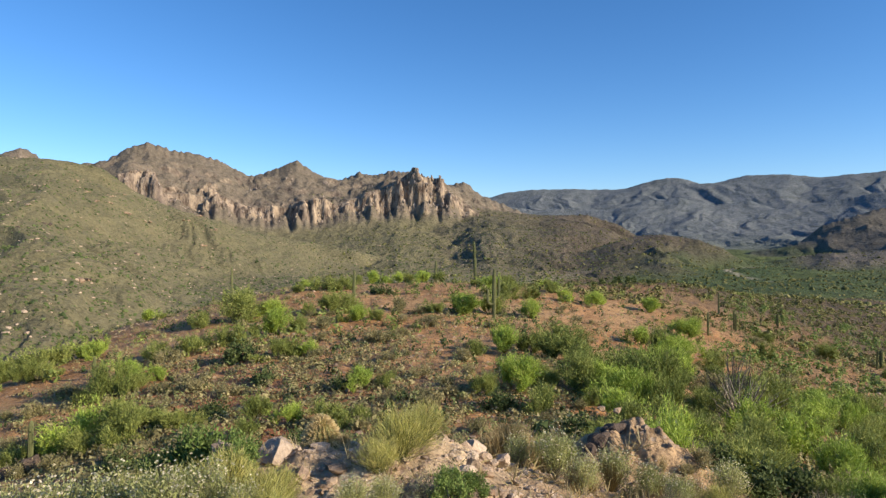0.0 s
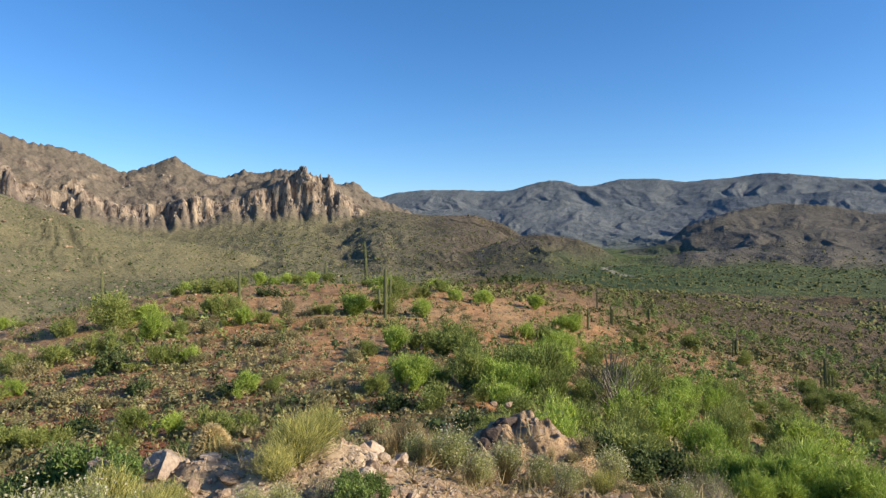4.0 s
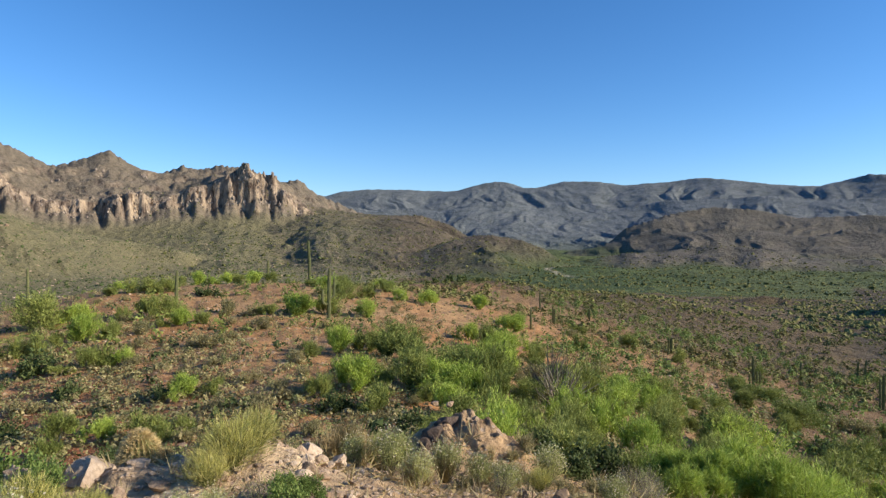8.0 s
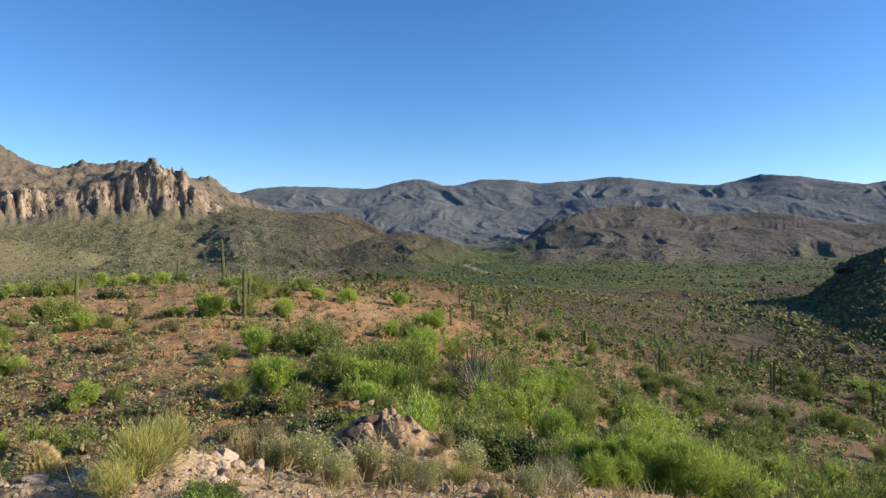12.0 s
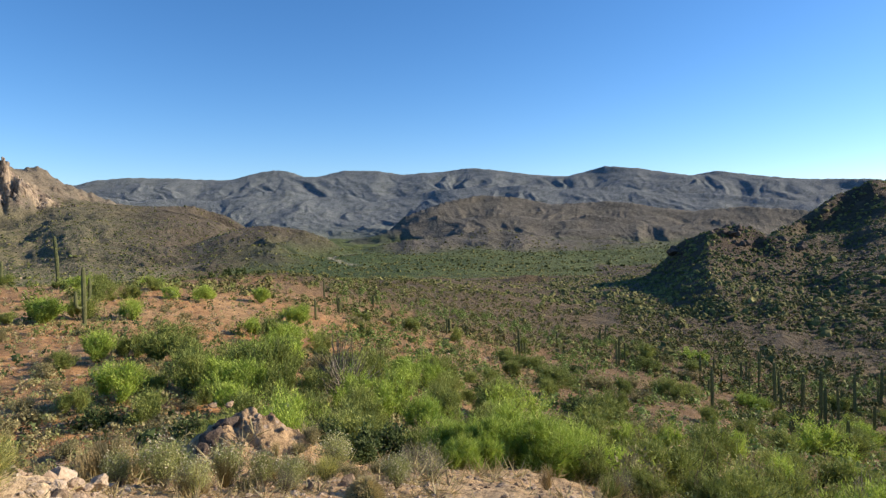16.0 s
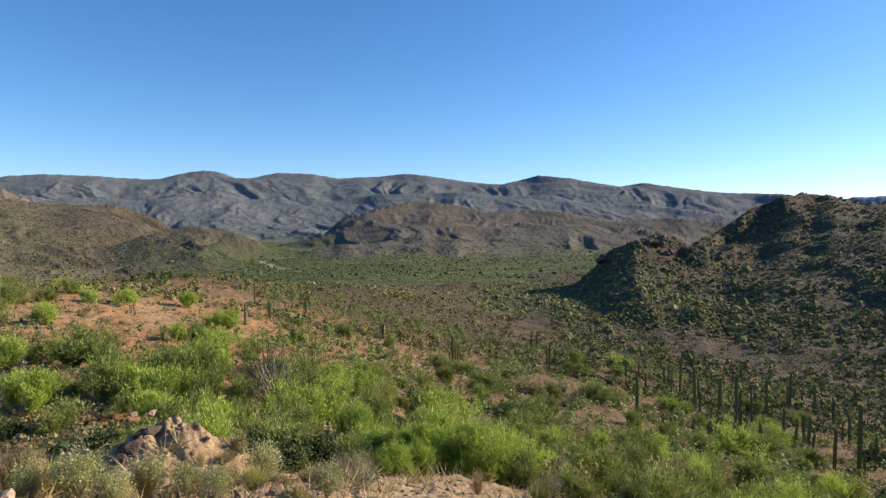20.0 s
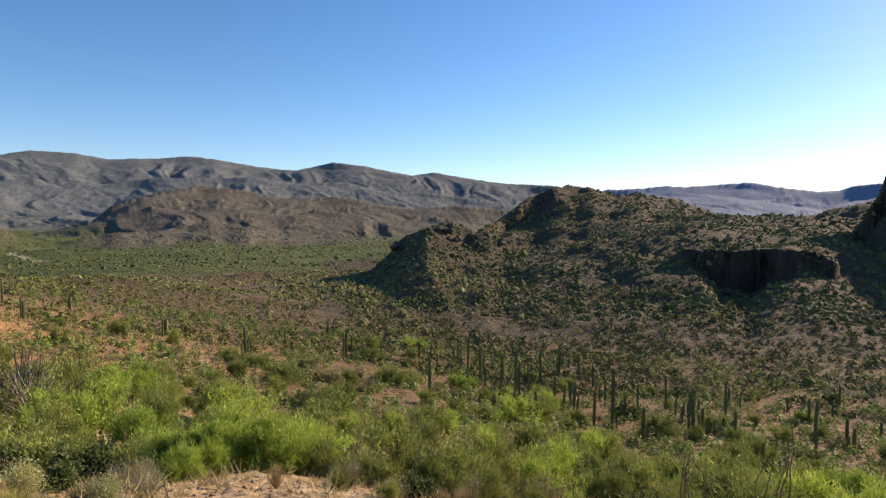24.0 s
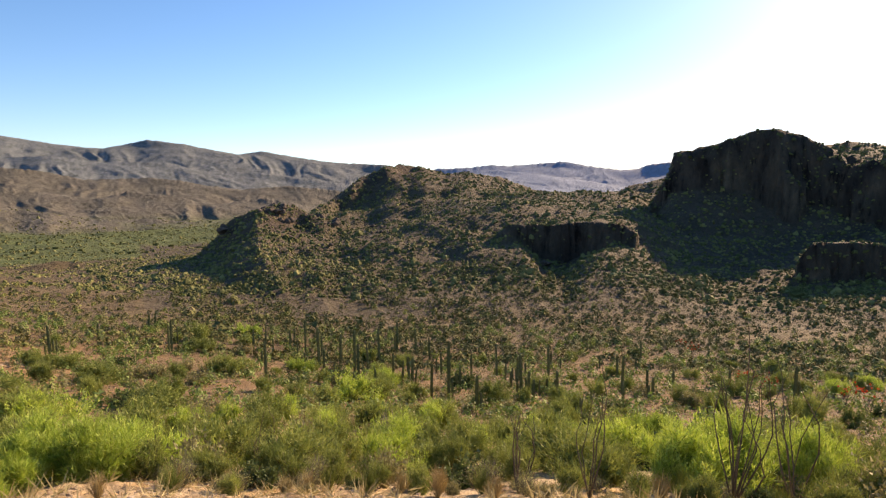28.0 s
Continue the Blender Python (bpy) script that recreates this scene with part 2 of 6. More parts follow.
def mountain(turn, r, x, y, line, dist, fall, back=0.45, relief=0.0, grain=300.0, seed=0, jag=0.0, bend=0.0):
    """A range: its crest line, the fall (run, drop) towards the lookout, spurs and gullies of that relief."""
    az, _ = zip(*line)
    sway = grain * 0.35
    wx = x + sway * fbm(x / grain, y / grain, 2, seed + 40)
    wy = y + sway * fbm(x / grain, y / grain, 2, seed + 50)
    away = dist + bend * lattice(turn / 3.1, turn * 0 + seed, seed + 3)
    run = away - r
    wide = np.maximum(run, 0)
    foot = ease(0, grain * 0.3, wide)
    shift = foot * 2.5 * fbm(x / grain * 0.5, y / grain * 0.5, 2, seed + 60)
    sharp = crest(line, turn, dist) + jag * dist * np.radians(fbm(turn * 2.3, turn * 0 + 0.37 * seed, 4, seed, 0.6))
    top = sharp * (1 - foot) + crest(line, turn + shift, dist, 3.0) * foot
    (r1, d1), (r2, d2) = fall[-2:]
    drop = np.interp(wide, *zip(*fall)) + np.maximum(wide - r2, 0) * max((d2 - d1) / (r2 - r1), 0.12)
    z = top - drop - np.maximum(-run, 0) * back
    # spurs that run down from the crest and fork, with finer gullies between them
    tang = np.radians(turn) * dist + 1.1 * grain * fbm(x / grain * 0.5, y / grain * 0.5, 3, seed + 40)
    spur = ridged(tang / grain, run / (grain * 6.5) + 0.2 * fbm(x / grain, y / grain, 2, seed + 50), 6, seed + 7, 0.58)
    gully = ridged(wx / grain * 2.2, wy / grain * 2.2, 5, seed + 8, 0.6)
    z += relief * ((spur - 0.76) * 3.4 + (gully - 0.76) * 0.9) * ease(0, grain * 0.8, np.abs(run))
    end = np.maximum(np.maximum(az[0] - turn, turn - az[-1]), 0)
    return z - end * dist * 0.01


def bluff(turn, r, x, y, top_line, foot_line, dist, bend, seed, jag=0.15, apron=((0, 0), (100, 40)), columns=1.6, batter=8.0, broken=0.0, uneven=0.4, flutes=1.0):
    """A rock face with bays and buttresses: top and foot lines, then a scree apron (run, drop)."""
    flat = turn * 0 + seed
    bays = fbm(turn * columns * 0.3, flat, 4, seed + 4, 0.6)
    cut = 0.55 * np.abs(lattice(turn * columns * 0.7, flat, seed)) + 0.5 * np.abs(lattice(turn * columns * 1.9, flat, seed + 1)) \
        + 0.35 * np.abs(lattice(turn * columns * 4.3, flat, seed + 2))
    cut = cut * np.clip(0.7 + 1.2 * lattice(turn * columns * 0.4, flat + 3, seed + 6), 0.0, 1.6)
    cut = cut * flutes
    tang = np.radians(turn) * dist
    bays = bays * flutes + (1 - flutes) * (fbm(tang / 110, r / 260, 3, seed + 15) + 0.55 * fbm(tang / 34, r / 70, 3, seed + 16))
    deep = batter * np.exp(1.1 * uneven * fbm(x / 75, y / 75, 2, seed + 8))
    away = dist + bend * (0.9 * bays + 0.35 * (cut - 0.4)) + min(batter, 14) * 1.1 * fbm(x / (min(batter, 14) * 3), y / (min(batter, 14) * 3), 4, seed + 9, 0.6)
    end = np.maximum(np.maximum(top_line[0][0] - turn, turn - top_line[-1][0]), 0) * dist * 0.03
    top = crest(top_line, turn, dist) - jag * dist * np.radians(1) * (cut - 0.3) - end
    foot = np.minimum(crest(foot_line, turn, dist) - end, top - 0.3)
    foot = np.minimum(foot + (top - foot) * broken * np.clip(0.42 + 1.3 * lattice(turn * columns * 0.33, flat + 9, seed + 13) + 0.4 * lattice(turn * columns * 1.3, flat + 5, seed + 14), 0, 0.88), top - 0.3)
    run = away - r
    tall = top - foot
    wall = np.clip(run / deep, 0, 1)
    ledges = wall + 0.13 * np.sin(wall * 12.5 + 6 * lattice(turn * 0.8, flat + 2, seed + 5)) * (1 - wall) * wall * 4
    ledges = ledges + 0.25 * fbm(x / batter * 0.5, y / batter * 0.5, 3, seed + 12) * wall * (1 - wall) * 4
    wide = np.maximum(dist - r, 0)
    out = ease(0, 6 * batter, wide)
    slope = foot * (1 - out) + (crest(foot_line, turn, dist, 2.0) - end) * out
    (r1, d1), (r2, d2) = apron[-2:]
    slope = slope - np.interp(wide, *zip(*apron)) - np.maximum(wide - r2, 0) * (d2 - d1) / (r2 - r1)
    slope = slope + (ridged(x / 45, y / 45, 3, seed + 11) - 0.75) * (0.12 if dist > 600 else 0.09) * np.minimum(wide, 90)
    z = np.where(run < deep, top - tall * np.clip(ledges, 0, 1), np.minimum(slope, foot))
    return np.where(run < 0, top - np.maximum(-run - 8, 0) * 0.4, z), (run > -2) & (run < deep + 2) & (tall > 3)


def smooth_max(a, b, k):
    h = np.clip(0.5 + 0.5 * (a - b) / k, 0, 1)
    return b * (1 - h) + a * h + k * h * (1 - h)


def land(x, y):
    """Height of the ground and the kind of ground (see ZONES) at places in the plan."""
    x, y = np.asarray(x, float), np.asarray(y, float)
    r = np.hypot(x, y) + 1e-6
    turn = np.degrees(np.arctan2(x, y))
    turn = np.where(turn < -110, turn + 360, turn)
    z = spoke_height(turn, r)
    # hummocks, rills and stony roughness
    z = z + fbm(x / 7, y / 7, 3, 11) * 0.16 * ease(3, 12, r) + fbm(x / 1.1, y / 1.1, 3, 12) * 0.06 + (np.abs(fbm(x / 0.55, y / 0.55, 4, 18)) - 0.3) * 0.07 * ease(2.5, 5, r) * ease(40, 12, r) + np.abs(fbm(x / 3.3, y / 3.3, 3, 16)) * 0.22 * ease(9, 20, r)
    z = z + (fbm(x / 32, y / 32, 4, 13) * 1.0 + (ridged(x / 60, y / 60, 3, 14) - 0.6) * 3.0) * ease(120, 300, r)
    z = z + (fbm(x / 180, y / 180, 4, 15) * 6 + (ridged(x / 240, y / 240, 4, 17) - 0.7) * 11) * ease(420, 1000, r)
    # a broken ledge along the lip of the lookout
    lip = np.exp(-((r - 6.7) / 0.75) ** 2) * ease(-24, -17, turn) * ease(7, -2, turn)
    z = z + lip * (0.28 + 0.10 * fbm(x / 0.9, y / 0.9, 3, 71))
    # an earthy knob in front of the lookout
    mx, my = x - 12.2 * math.sin(math.radians(17.6)), y - 12.2 * math.cos(math.radians(17.6))
    z = z + 1.22 * np.exp(-(mx / 1.4) ** 2 - (my / 1.2) ** 2) * (1 + 0.22 * fbm(x / 0.8, y / 0.8, 4, 19))
    crumb = np.exp(-(mx / 1.5) ** 2 - (my / 1.3) ** 2)
    z = z + crumb * ((ridged(x / 0.5, y / 0.5, 4, 73, 0.6) - 0.76) * 0.34 + fbm(x / 0.14, y / 0.14, 3, 74) * 0.035)
    zone = np.zeros(x.shape, int)
    zone[(r > 130 + 25 * lattice(x / 30, y / 30, 5))] = 1
    zone[(turn > 16 + 3 * lattice(x / 90, y / 90, 6)) & (r > 480 + 90 * lattice(x / 120, y / 120, 7))] = 2
    zone[(turn <= 12 + 8 * lattice(x / 110, y / 110, 8)) & (r > 300)] = 3
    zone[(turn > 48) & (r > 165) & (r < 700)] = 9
    rock = np.zeros(x.shape)
    palette = np.array([c for c, _, _ in ZONES])
    tone = palette[zone]

    def lay(other, kind, k=6.0, blend=6.0):
        nonlocal z, tone
        zone[other > z] = kind
        h = np.clip(0.5 + 0.5 * (other - z) / blend, 0, 1)[:, None]
        tone = tone * (1 - h) + palette[kind] * h
        z = smooth_max(z, other, k)

    def lay_range(kind, k, blend, line, dist, fall, near, *rest, **more):
        """A mountain, worked out only where it can rise above the rest."""
        here = (r > near) & (turn > line[0][0] - 12) & (turn < line[-1][0] + 12)
        high = np.full(x.shape, -999.0)
        away = np.interp(turn[here], *zip(*dist)) if isinstance(dist, tuple) else dist
        high[here] = mountain(turn[here], r[here], x[here], y[here], line, away, fall, *rest, **more)
        lay(high, kind, k, blend)

    def lay_bluff(kind, k, within, show, *args):
        """A rock face, worked out only within those turns and distances."""
        (t0, t1), (r0, r1) = within
        here = (turn > t0) & (turn < t1) & (r > r0) & (r < r1)
        high, bare = np.full(x.shape, -999.0), np.zeros(x.shape, bool)
        high[here], bare[here] = bluff(turn[here], r[here], x[here], y[here], *args)
        rock[bare & (high > z - show)] = 1
        lay(high, kind, k)

    lay_range(3, 12, 8, LEFT_HILL, 950, ((0, 0), (120, 34), (600, 128), (1000, 200)), 180, 0.1, 6.5, 120, 21, jag=0.03, bend=12)
    # crags: from the skyline down to the head of the cliffs
    down = np.clip((1680 - r) / 235, 0, 1.3)
    blunt = ease(0.05, 0.3, down)
    high = crest(CRAGS, turn, 1680) * (1 - blunt) + crest(CRAGS, turn, 1680, 1.6) * blunt
    high = high + 1680 * np.radians(0.13) * fbm(turn * 2.3, turn * 0 + 8.1, 5, 22, 0.65) * (1 - blunt)
    low = crest(CLIFF_TOP, turn, 1440, 1.5) - 4
    ribs = (ridged(np.radians(turn) * 1600 / 120 + 1.5 * fbm(x / 170, y / 170, 3, 20), r / 170, 5, 23) - 0.76) * 30 + (ridged(x / 110, y / 110, 5, 24, 0.6) - 0.76) * 34
    crag = high * (1 - down) + np.minimum(low, high) * down + ribs * ease(0.03, 0.35, down) * ease(1.3, 0.9, down)
    crag = np.where(r > 1680, high - (r - 1680) * 0.5, np.where(r < 1436, -999, crag))
    lay(crag - np.maximum(turn - 15, 0) * 20, 4)
    scree = ((0, 0), (140, 42), (500, 88), (900, 130))
    lay_bluff(4, 3, ((-43, 40), (500, 1800)), 4, CLIFF_TOP, CLIFF_FOOT, 1440, 34, 23, 0.16, scree, 1.5, 17, 0.85, 0.5, 0.3)
    zone[(zone == 4) & (r < 1380)] = 3
    grassy = (ease(1415, 1330, r) * ease(15, 5, turn) * (zone == 3))[:, None]
    tone = tone * (1 - grassy) + np.array((0.205, 0.19, 0.105)) * grassy
    lay_range(5, 6, 12, BROWN_HILL, 1500, ((0, 0), (120, 18), (600, 86)), 700, 0.15, 7, 170, 24, jag=0.05, bend=20)
    olive = (ease(13, 3, turn) * (zone == 5))[:, None]
    tone = tone * (1 - olive) + np.array((0.185, 0.168, 0.105)) * olive
    lay_range(5, 6, 8, BROWN_SPUR, ((8, 960), (17, 1120), (30, 1120)), ((0, 0), (90, 10), (430, 56)), 450, 0.12, 5.5, 120, 25, jag=0.04, bend=15)
    lay_range(6, 6, 8, LOW_SPURS, ((24, 1220), (31, 1270), (38, 1350), (64, 1350)), ((0, 0), (90, 14), (330, 56)), 600, 0.06, 6.5, 150, 26, jag=0.05, bend=35)
    lay_range(6, 6, 14, MID_RIDGES, 1950, ((0, 0), (120, 26), (450, 86)), 900, 0.1, 8, 170, 37, jag=0.08, bend=25)
    lay_range(6, 10, 30, FOOTHILLS, ((22, 2350), (31, 2480), (38, 2700), (80, 2700)), ((0, 0), (150, 48), (500, 130), (900, 185)), 1300, 0.3, 10, 220, 27, jag=0.07, bend=25)
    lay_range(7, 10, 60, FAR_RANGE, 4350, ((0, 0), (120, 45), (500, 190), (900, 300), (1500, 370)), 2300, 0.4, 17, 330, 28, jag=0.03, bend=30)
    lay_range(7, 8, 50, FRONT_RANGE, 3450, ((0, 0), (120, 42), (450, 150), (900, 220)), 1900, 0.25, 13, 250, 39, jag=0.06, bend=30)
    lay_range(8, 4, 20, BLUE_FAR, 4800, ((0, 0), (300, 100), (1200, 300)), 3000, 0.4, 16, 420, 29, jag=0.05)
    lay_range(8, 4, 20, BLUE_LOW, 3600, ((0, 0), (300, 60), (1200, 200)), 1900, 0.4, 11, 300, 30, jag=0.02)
    lay_range(1, 3, 3, HILLOCK, 385, ((0, 0), (30, 3.5), (90, 13)), 200, 0.12, 1.2, 40, 38, jag=0.03, bend=6)
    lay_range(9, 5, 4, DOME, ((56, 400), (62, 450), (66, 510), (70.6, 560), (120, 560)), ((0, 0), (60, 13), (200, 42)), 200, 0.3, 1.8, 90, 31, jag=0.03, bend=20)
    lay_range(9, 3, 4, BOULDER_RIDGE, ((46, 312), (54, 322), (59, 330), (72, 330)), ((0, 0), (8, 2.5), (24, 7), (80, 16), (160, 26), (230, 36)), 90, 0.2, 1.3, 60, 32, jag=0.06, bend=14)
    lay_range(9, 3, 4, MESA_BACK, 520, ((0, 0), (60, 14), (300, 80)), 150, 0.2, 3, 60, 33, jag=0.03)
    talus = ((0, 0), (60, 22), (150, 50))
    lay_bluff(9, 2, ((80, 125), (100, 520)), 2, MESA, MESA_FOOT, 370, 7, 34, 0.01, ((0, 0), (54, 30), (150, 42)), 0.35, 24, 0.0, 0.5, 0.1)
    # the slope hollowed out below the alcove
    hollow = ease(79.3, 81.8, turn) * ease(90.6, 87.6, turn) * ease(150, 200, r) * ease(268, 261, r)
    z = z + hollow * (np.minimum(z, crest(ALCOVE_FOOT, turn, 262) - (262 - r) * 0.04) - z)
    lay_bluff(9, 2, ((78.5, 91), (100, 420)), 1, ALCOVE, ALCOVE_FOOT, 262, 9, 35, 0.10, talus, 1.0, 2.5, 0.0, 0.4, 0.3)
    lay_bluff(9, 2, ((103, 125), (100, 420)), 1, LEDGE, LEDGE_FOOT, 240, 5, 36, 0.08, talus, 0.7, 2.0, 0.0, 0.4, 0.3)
    hill = ease(46, 62, turn) * ease(150, 230, r) * ease(900, 700, r)
    z = z + hill * ((ridged(x / 95 + 0.3 * fbm(x / 80, y / 80, 2, 64), y / 95, 4, 61, 0.42) - 0.78) * 8 + np.abs(fbm(x / 14, y / 14, 3, 62)) * 1.1)
    return z, zone, rock, tone


GRID = {}


def heights(x, y):
    """Heights read off the finished ground sheet."""
    x, y = np.asarray(x, float), np.asarray(y, float)
    rows, turns, z = GRID["rows"], GRID["turns"], GRID["z"]
    r = np.clip(np.hypot(x, y), rows[0], rows[-1] * 0.9999)
    t = np.degrees(np.arctan2(x, y))
    t = np.where(t < turns[0], t + 360, t)
    i = np.clip(np.searchsorted(rows, r, "right") - 1, 0, len(rows) - 2)
    j = np.clip(np.searchsorted(turns, t, "right") - 1, 0, len(turns) - 2)
    a, b = (r - rows[i]) / (rows[i + 1] - rows[i]), np.clip((t - turns[j]) / (turns[j + 1] - turns[j]), 0, 1)
    return (z[i, j] * (1 - b) + z[i, j + 1] * b) * (1 - a) + (z[i + 1, j] * (1 - b) + z[i + 1, j + 1] * b) * a


def ground_at(x, y):
    return float(heights([x], [y])[0])


# ---------------------------------------------------------------- materials
def material(name, build, rough=0.9):
    m = bpy.data.materials.new(name)
    m.use_nodes = True
    nt = m.node_tree
    bsdf = nt.nodes["Principled BSDF"]
    bsdf.inputs["Roughness"].default_value = rough
    bsdf.inputs["Specular IOR Level"].default_value = 0.25
    build(nt, bsdf)
    return m


def node(nt, kind, **values):
    n = nt.nodes.new(kind)
    for key, value in values.items():
        n.inputs[key.replace("_", " ")].default_value = value
    return n


def noise_node(nt, scale, detail=4.0, rough=0.55, coords=None):
    n = node(nt, "ShaderNodeTexNoise", Scale=scale, Detail=detail, Roughness=rough)
    if coords:
        nt.links.new(coords, n.inputs["Vector"])
    return n.outputs["Fac"]


def ramp(nt, source, stops):
    n = nt.nodes.new("ShaderNodeValToRGB")
    while len(n.color_ramp.elements) < len(stops):
        n.color_ramp.elements.new(0.5)
    for e, (pos, col) in zip(n.color_ramp.elements, stops):
        e.position, e.color = pos, (*col, 1)
    nt.links.new(source, n.inputs[0])
    return n.outputs[0]


def mixed(nt, fac, a, b, mode="MIX"):
    n = nt.nodes.new("ShaderNodeMix")
    n.data_type, n.blend_type = "RGBA", mode
    for value, socket in ((fac, n.inputs[0]), (a, n.inputs[6]), (b, n.inputs[7])):
        if isinstance(value, (int, float)):
            socket.default_value = value
        elif isinstance(value, tuple):
            socket.default_value = (*value, 1)
        else:
            nt.links.new(value, socket)
    return n.outputs[2]


def bump(nt, bsdf, height, strength, distance):
    n = node(nt, "ShaderNodeBump", Strength=strength, Distance=distance)
    nt.links.new(height, n.inputs["Height"])
    nt.links.new(n.outputs[0], bsdf.inputs["Normal"])


def land_material(nt, bsdf):
    """Soil, scrub-dotted slopes and bare rock: the large colours come with the mesh, the grain from noise."""
    pos = nt.nodes.new("ShaderNodeNewGeometry").outputs["Position"]
    tint = nt.nodes.new("ShaderNodeAttribute")
    tint.attribute_name = "tint"
    cover = nt.nodes.new("ShaderNodeAttribute")
    cover.attribute_name = "cover"
    split = nt.nodes.new("ShaderNodeSeparateColor")
    nt.links.new(cover.outputs["Color"], split.inputs[0])
    rockness, scrub, near = split.outputs[0], split.outputs[1], split.outputs[2]
    # soil grain: pebbles and dry litter
    fine = noise_node(nt, 9.0, 6, 0.7, pos)
    broad = noise_node(nt, 0.35, 5, 0.6, pos)
    soil = mixed(nt, 0.75, tint.outputs["Color"], ramp(nt, fine, ((0.33, (0.34, 0.30, 0.27)), (0.47, (0.95, 0.94, 0.93)), (0.6, (1.1, 1.1, 1.08)), (0.74, (1.6, 1.55, 1.48)))), "MULTIPLY")
    soil = mixed(nt, 0.6, soil, ramp(nt, broad, ((0.32, (0.58, 0.52, 0.46)), (0.5, (1, 1, 1)), (0.68, (1.3, 1.28, 1.2)))), "MULTIPLY")
    clods = noise_node(nt, 1.5, 7, 0.68, pos)
    soil = mixed(nt, 0.8, soil, ramp(nt, clods, ((0.34, (0.46, 0.42, 0.38)), (0.47, (0.9, 0.88, 0.86)), (0.58, (1.08, 1.07, 1.05)), (0.70, (1.5, 1.46, 1.38)))), "MULTIPLY")
    stones = node(nt, "ShaderNodeTexVoronoi", Scale=5.0)
    nt.links.new(pos, stones.inputs["Vector"])
    stone_spot = ramp(nt, stones.outputs["Distance"], ((0.16, (1, 1, 1)), (0.24, (0, 0, 0))))
    stone_on = nt.nodes.new("ShaderNodeMath")
    stone_on.operation = "MULTIPLY"
    nt.links.new(stone_spot, stone_on.inputs[0])
    nt.links.new(near, stone_on.inputs[1])
    soil = mixed(nt, stone_on.outputs[0], soil, mixed(nt, stones.outputs["Color"], (0.30, 0.22, 0.16), (0.50, 0.40, 0.30)))
    # scrub on the far slopes, as dots a metre or three wide
    dots = node(nt, "ShaderNodeTexVoronoi", Scale=0.36, Randomness=1.0)
    warp = nt.nodes.new("ShaderNodeVectorMath")
    warp.operation = "MULTIPLY"
    warp.inputs[1].default_value = (1, 1, 0.4)
    nt.links.new(pos, warp.inputs[0])
    nt.links.new(warp.outputs[0], dots.inputs["Vector"])
    dot = ramp(nt, dots.outputs["Distance"], ((0.22, (1, 1, 1)), (0.42, (0, 0, 0))))
    patch = ramp(nt, noise_node(nt, 0.012, 5, 0.6, pos), ((0.3, (0.35, 0.35, 0.35)), (0.65, (1, 1, 1))))
    on = mixed(nt, 1.0, dot, patch, "MULTIPLY")
    on = mixed(nt, 1.0, on, scrub, "MULTIPLY")
    green = mixed(nt, dots.outputs["Color"], (0.03, 0.036, 0.014), (0.085, 0.09, 0.036))
    slope = mixed(nt, on, soil, green)
    mottle = ramp(nt, noise_node(nt, 0.02, 9, 0.68, pos), ((0.30, (0.55, 0.57, 0.55)), (0.48, (0.92, 0.94, 0.92)), (0.6, (1.07, 1.05, 1.04)), (0.75, (1.4, 1.32, 1.25))))
    fleck = ramp(nt, noise_node(nt, 0.075, 9, 0.78, pos), ((0.34, (0.38, 0.40, 0.36)), (0.48, (0.9, 0.9, 0.88)), (0.62, (1.1, 1.1, 1.08)), (0.76, (1.55, 1.48, 1.4))))
    mottle = mixed(nt, 1.0, mottle, fleck, "MULTIPLY")
    slope = mixed(nt, scrub, slope, mixed(nt, 1.0, slope, mottle, "MULTIPLY"))
    # rock faces: columns, stains, pale breaks
    stretch = nt.nodes.new("ShaderNodeVectorMath")
    stretch.operation = "MULTIPLY"
    stretch.inputs[1].default_value = (1, 1, 0.28)
    nt.links.new(pos, stretch.inputs[0])
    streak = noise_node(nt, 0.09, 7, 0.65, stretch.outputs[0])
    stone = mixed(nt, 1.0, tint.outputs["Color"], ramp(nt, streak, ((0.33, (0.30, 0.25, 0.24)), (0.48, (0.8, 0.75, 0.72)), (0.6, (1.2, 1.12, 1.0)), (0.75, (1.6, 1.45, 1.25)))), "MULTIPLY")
    # upright clefts, their darkness painted on rather than cut into the face
    tall = nt.nodes.new("ShaderNodeVectorMath")
    tall.operation = "MULTIPLY"
    tall.inputs[1].default_value = (1, 1, 0.16)
    nt.links.new(pos, tall.inputs[0])
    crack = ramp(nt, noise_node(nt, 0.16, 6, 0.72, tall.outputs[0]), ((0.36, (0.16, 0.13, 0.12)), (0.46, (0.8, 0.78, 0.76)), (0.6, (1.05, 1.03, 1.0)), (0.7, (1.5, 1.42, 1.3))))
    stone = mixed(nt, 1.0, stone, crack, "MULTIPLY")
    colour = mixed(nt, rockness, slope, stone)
    nt.links.new(colour, bsdf.inputs["Base Color"])
    lump = nt.nodes.new("ShaderNodeMath")
    lump.operation = "ADD"
    nt.links.new(fine, lump.inputs[0])
    nt.links.new(broad, lump.inputs[1])
    bump(nt, bsdf, lump.outputs[0], 0.6, 0.12)
    # clods, stones and low tufts a hand to a pace across
    clod_bump = node(nt, "ShaderNodeBump", Strength=0.6, Distance=0.35)
    nt.links.new(clods, clod_bump.inputs["Height"])
    nt.links.new(clod_bump.outputs[0], bsdf.inputs["Normal"].links[0].from_node.inputs["Normal"])
    # ledges, boulders and brush too small for the sheet, away from the knoll
    away = nt.nodes.new("ShaderNodeMath")
    away.operation = "SUBTRACT"
    away.inputs[0].default_value = 1.0
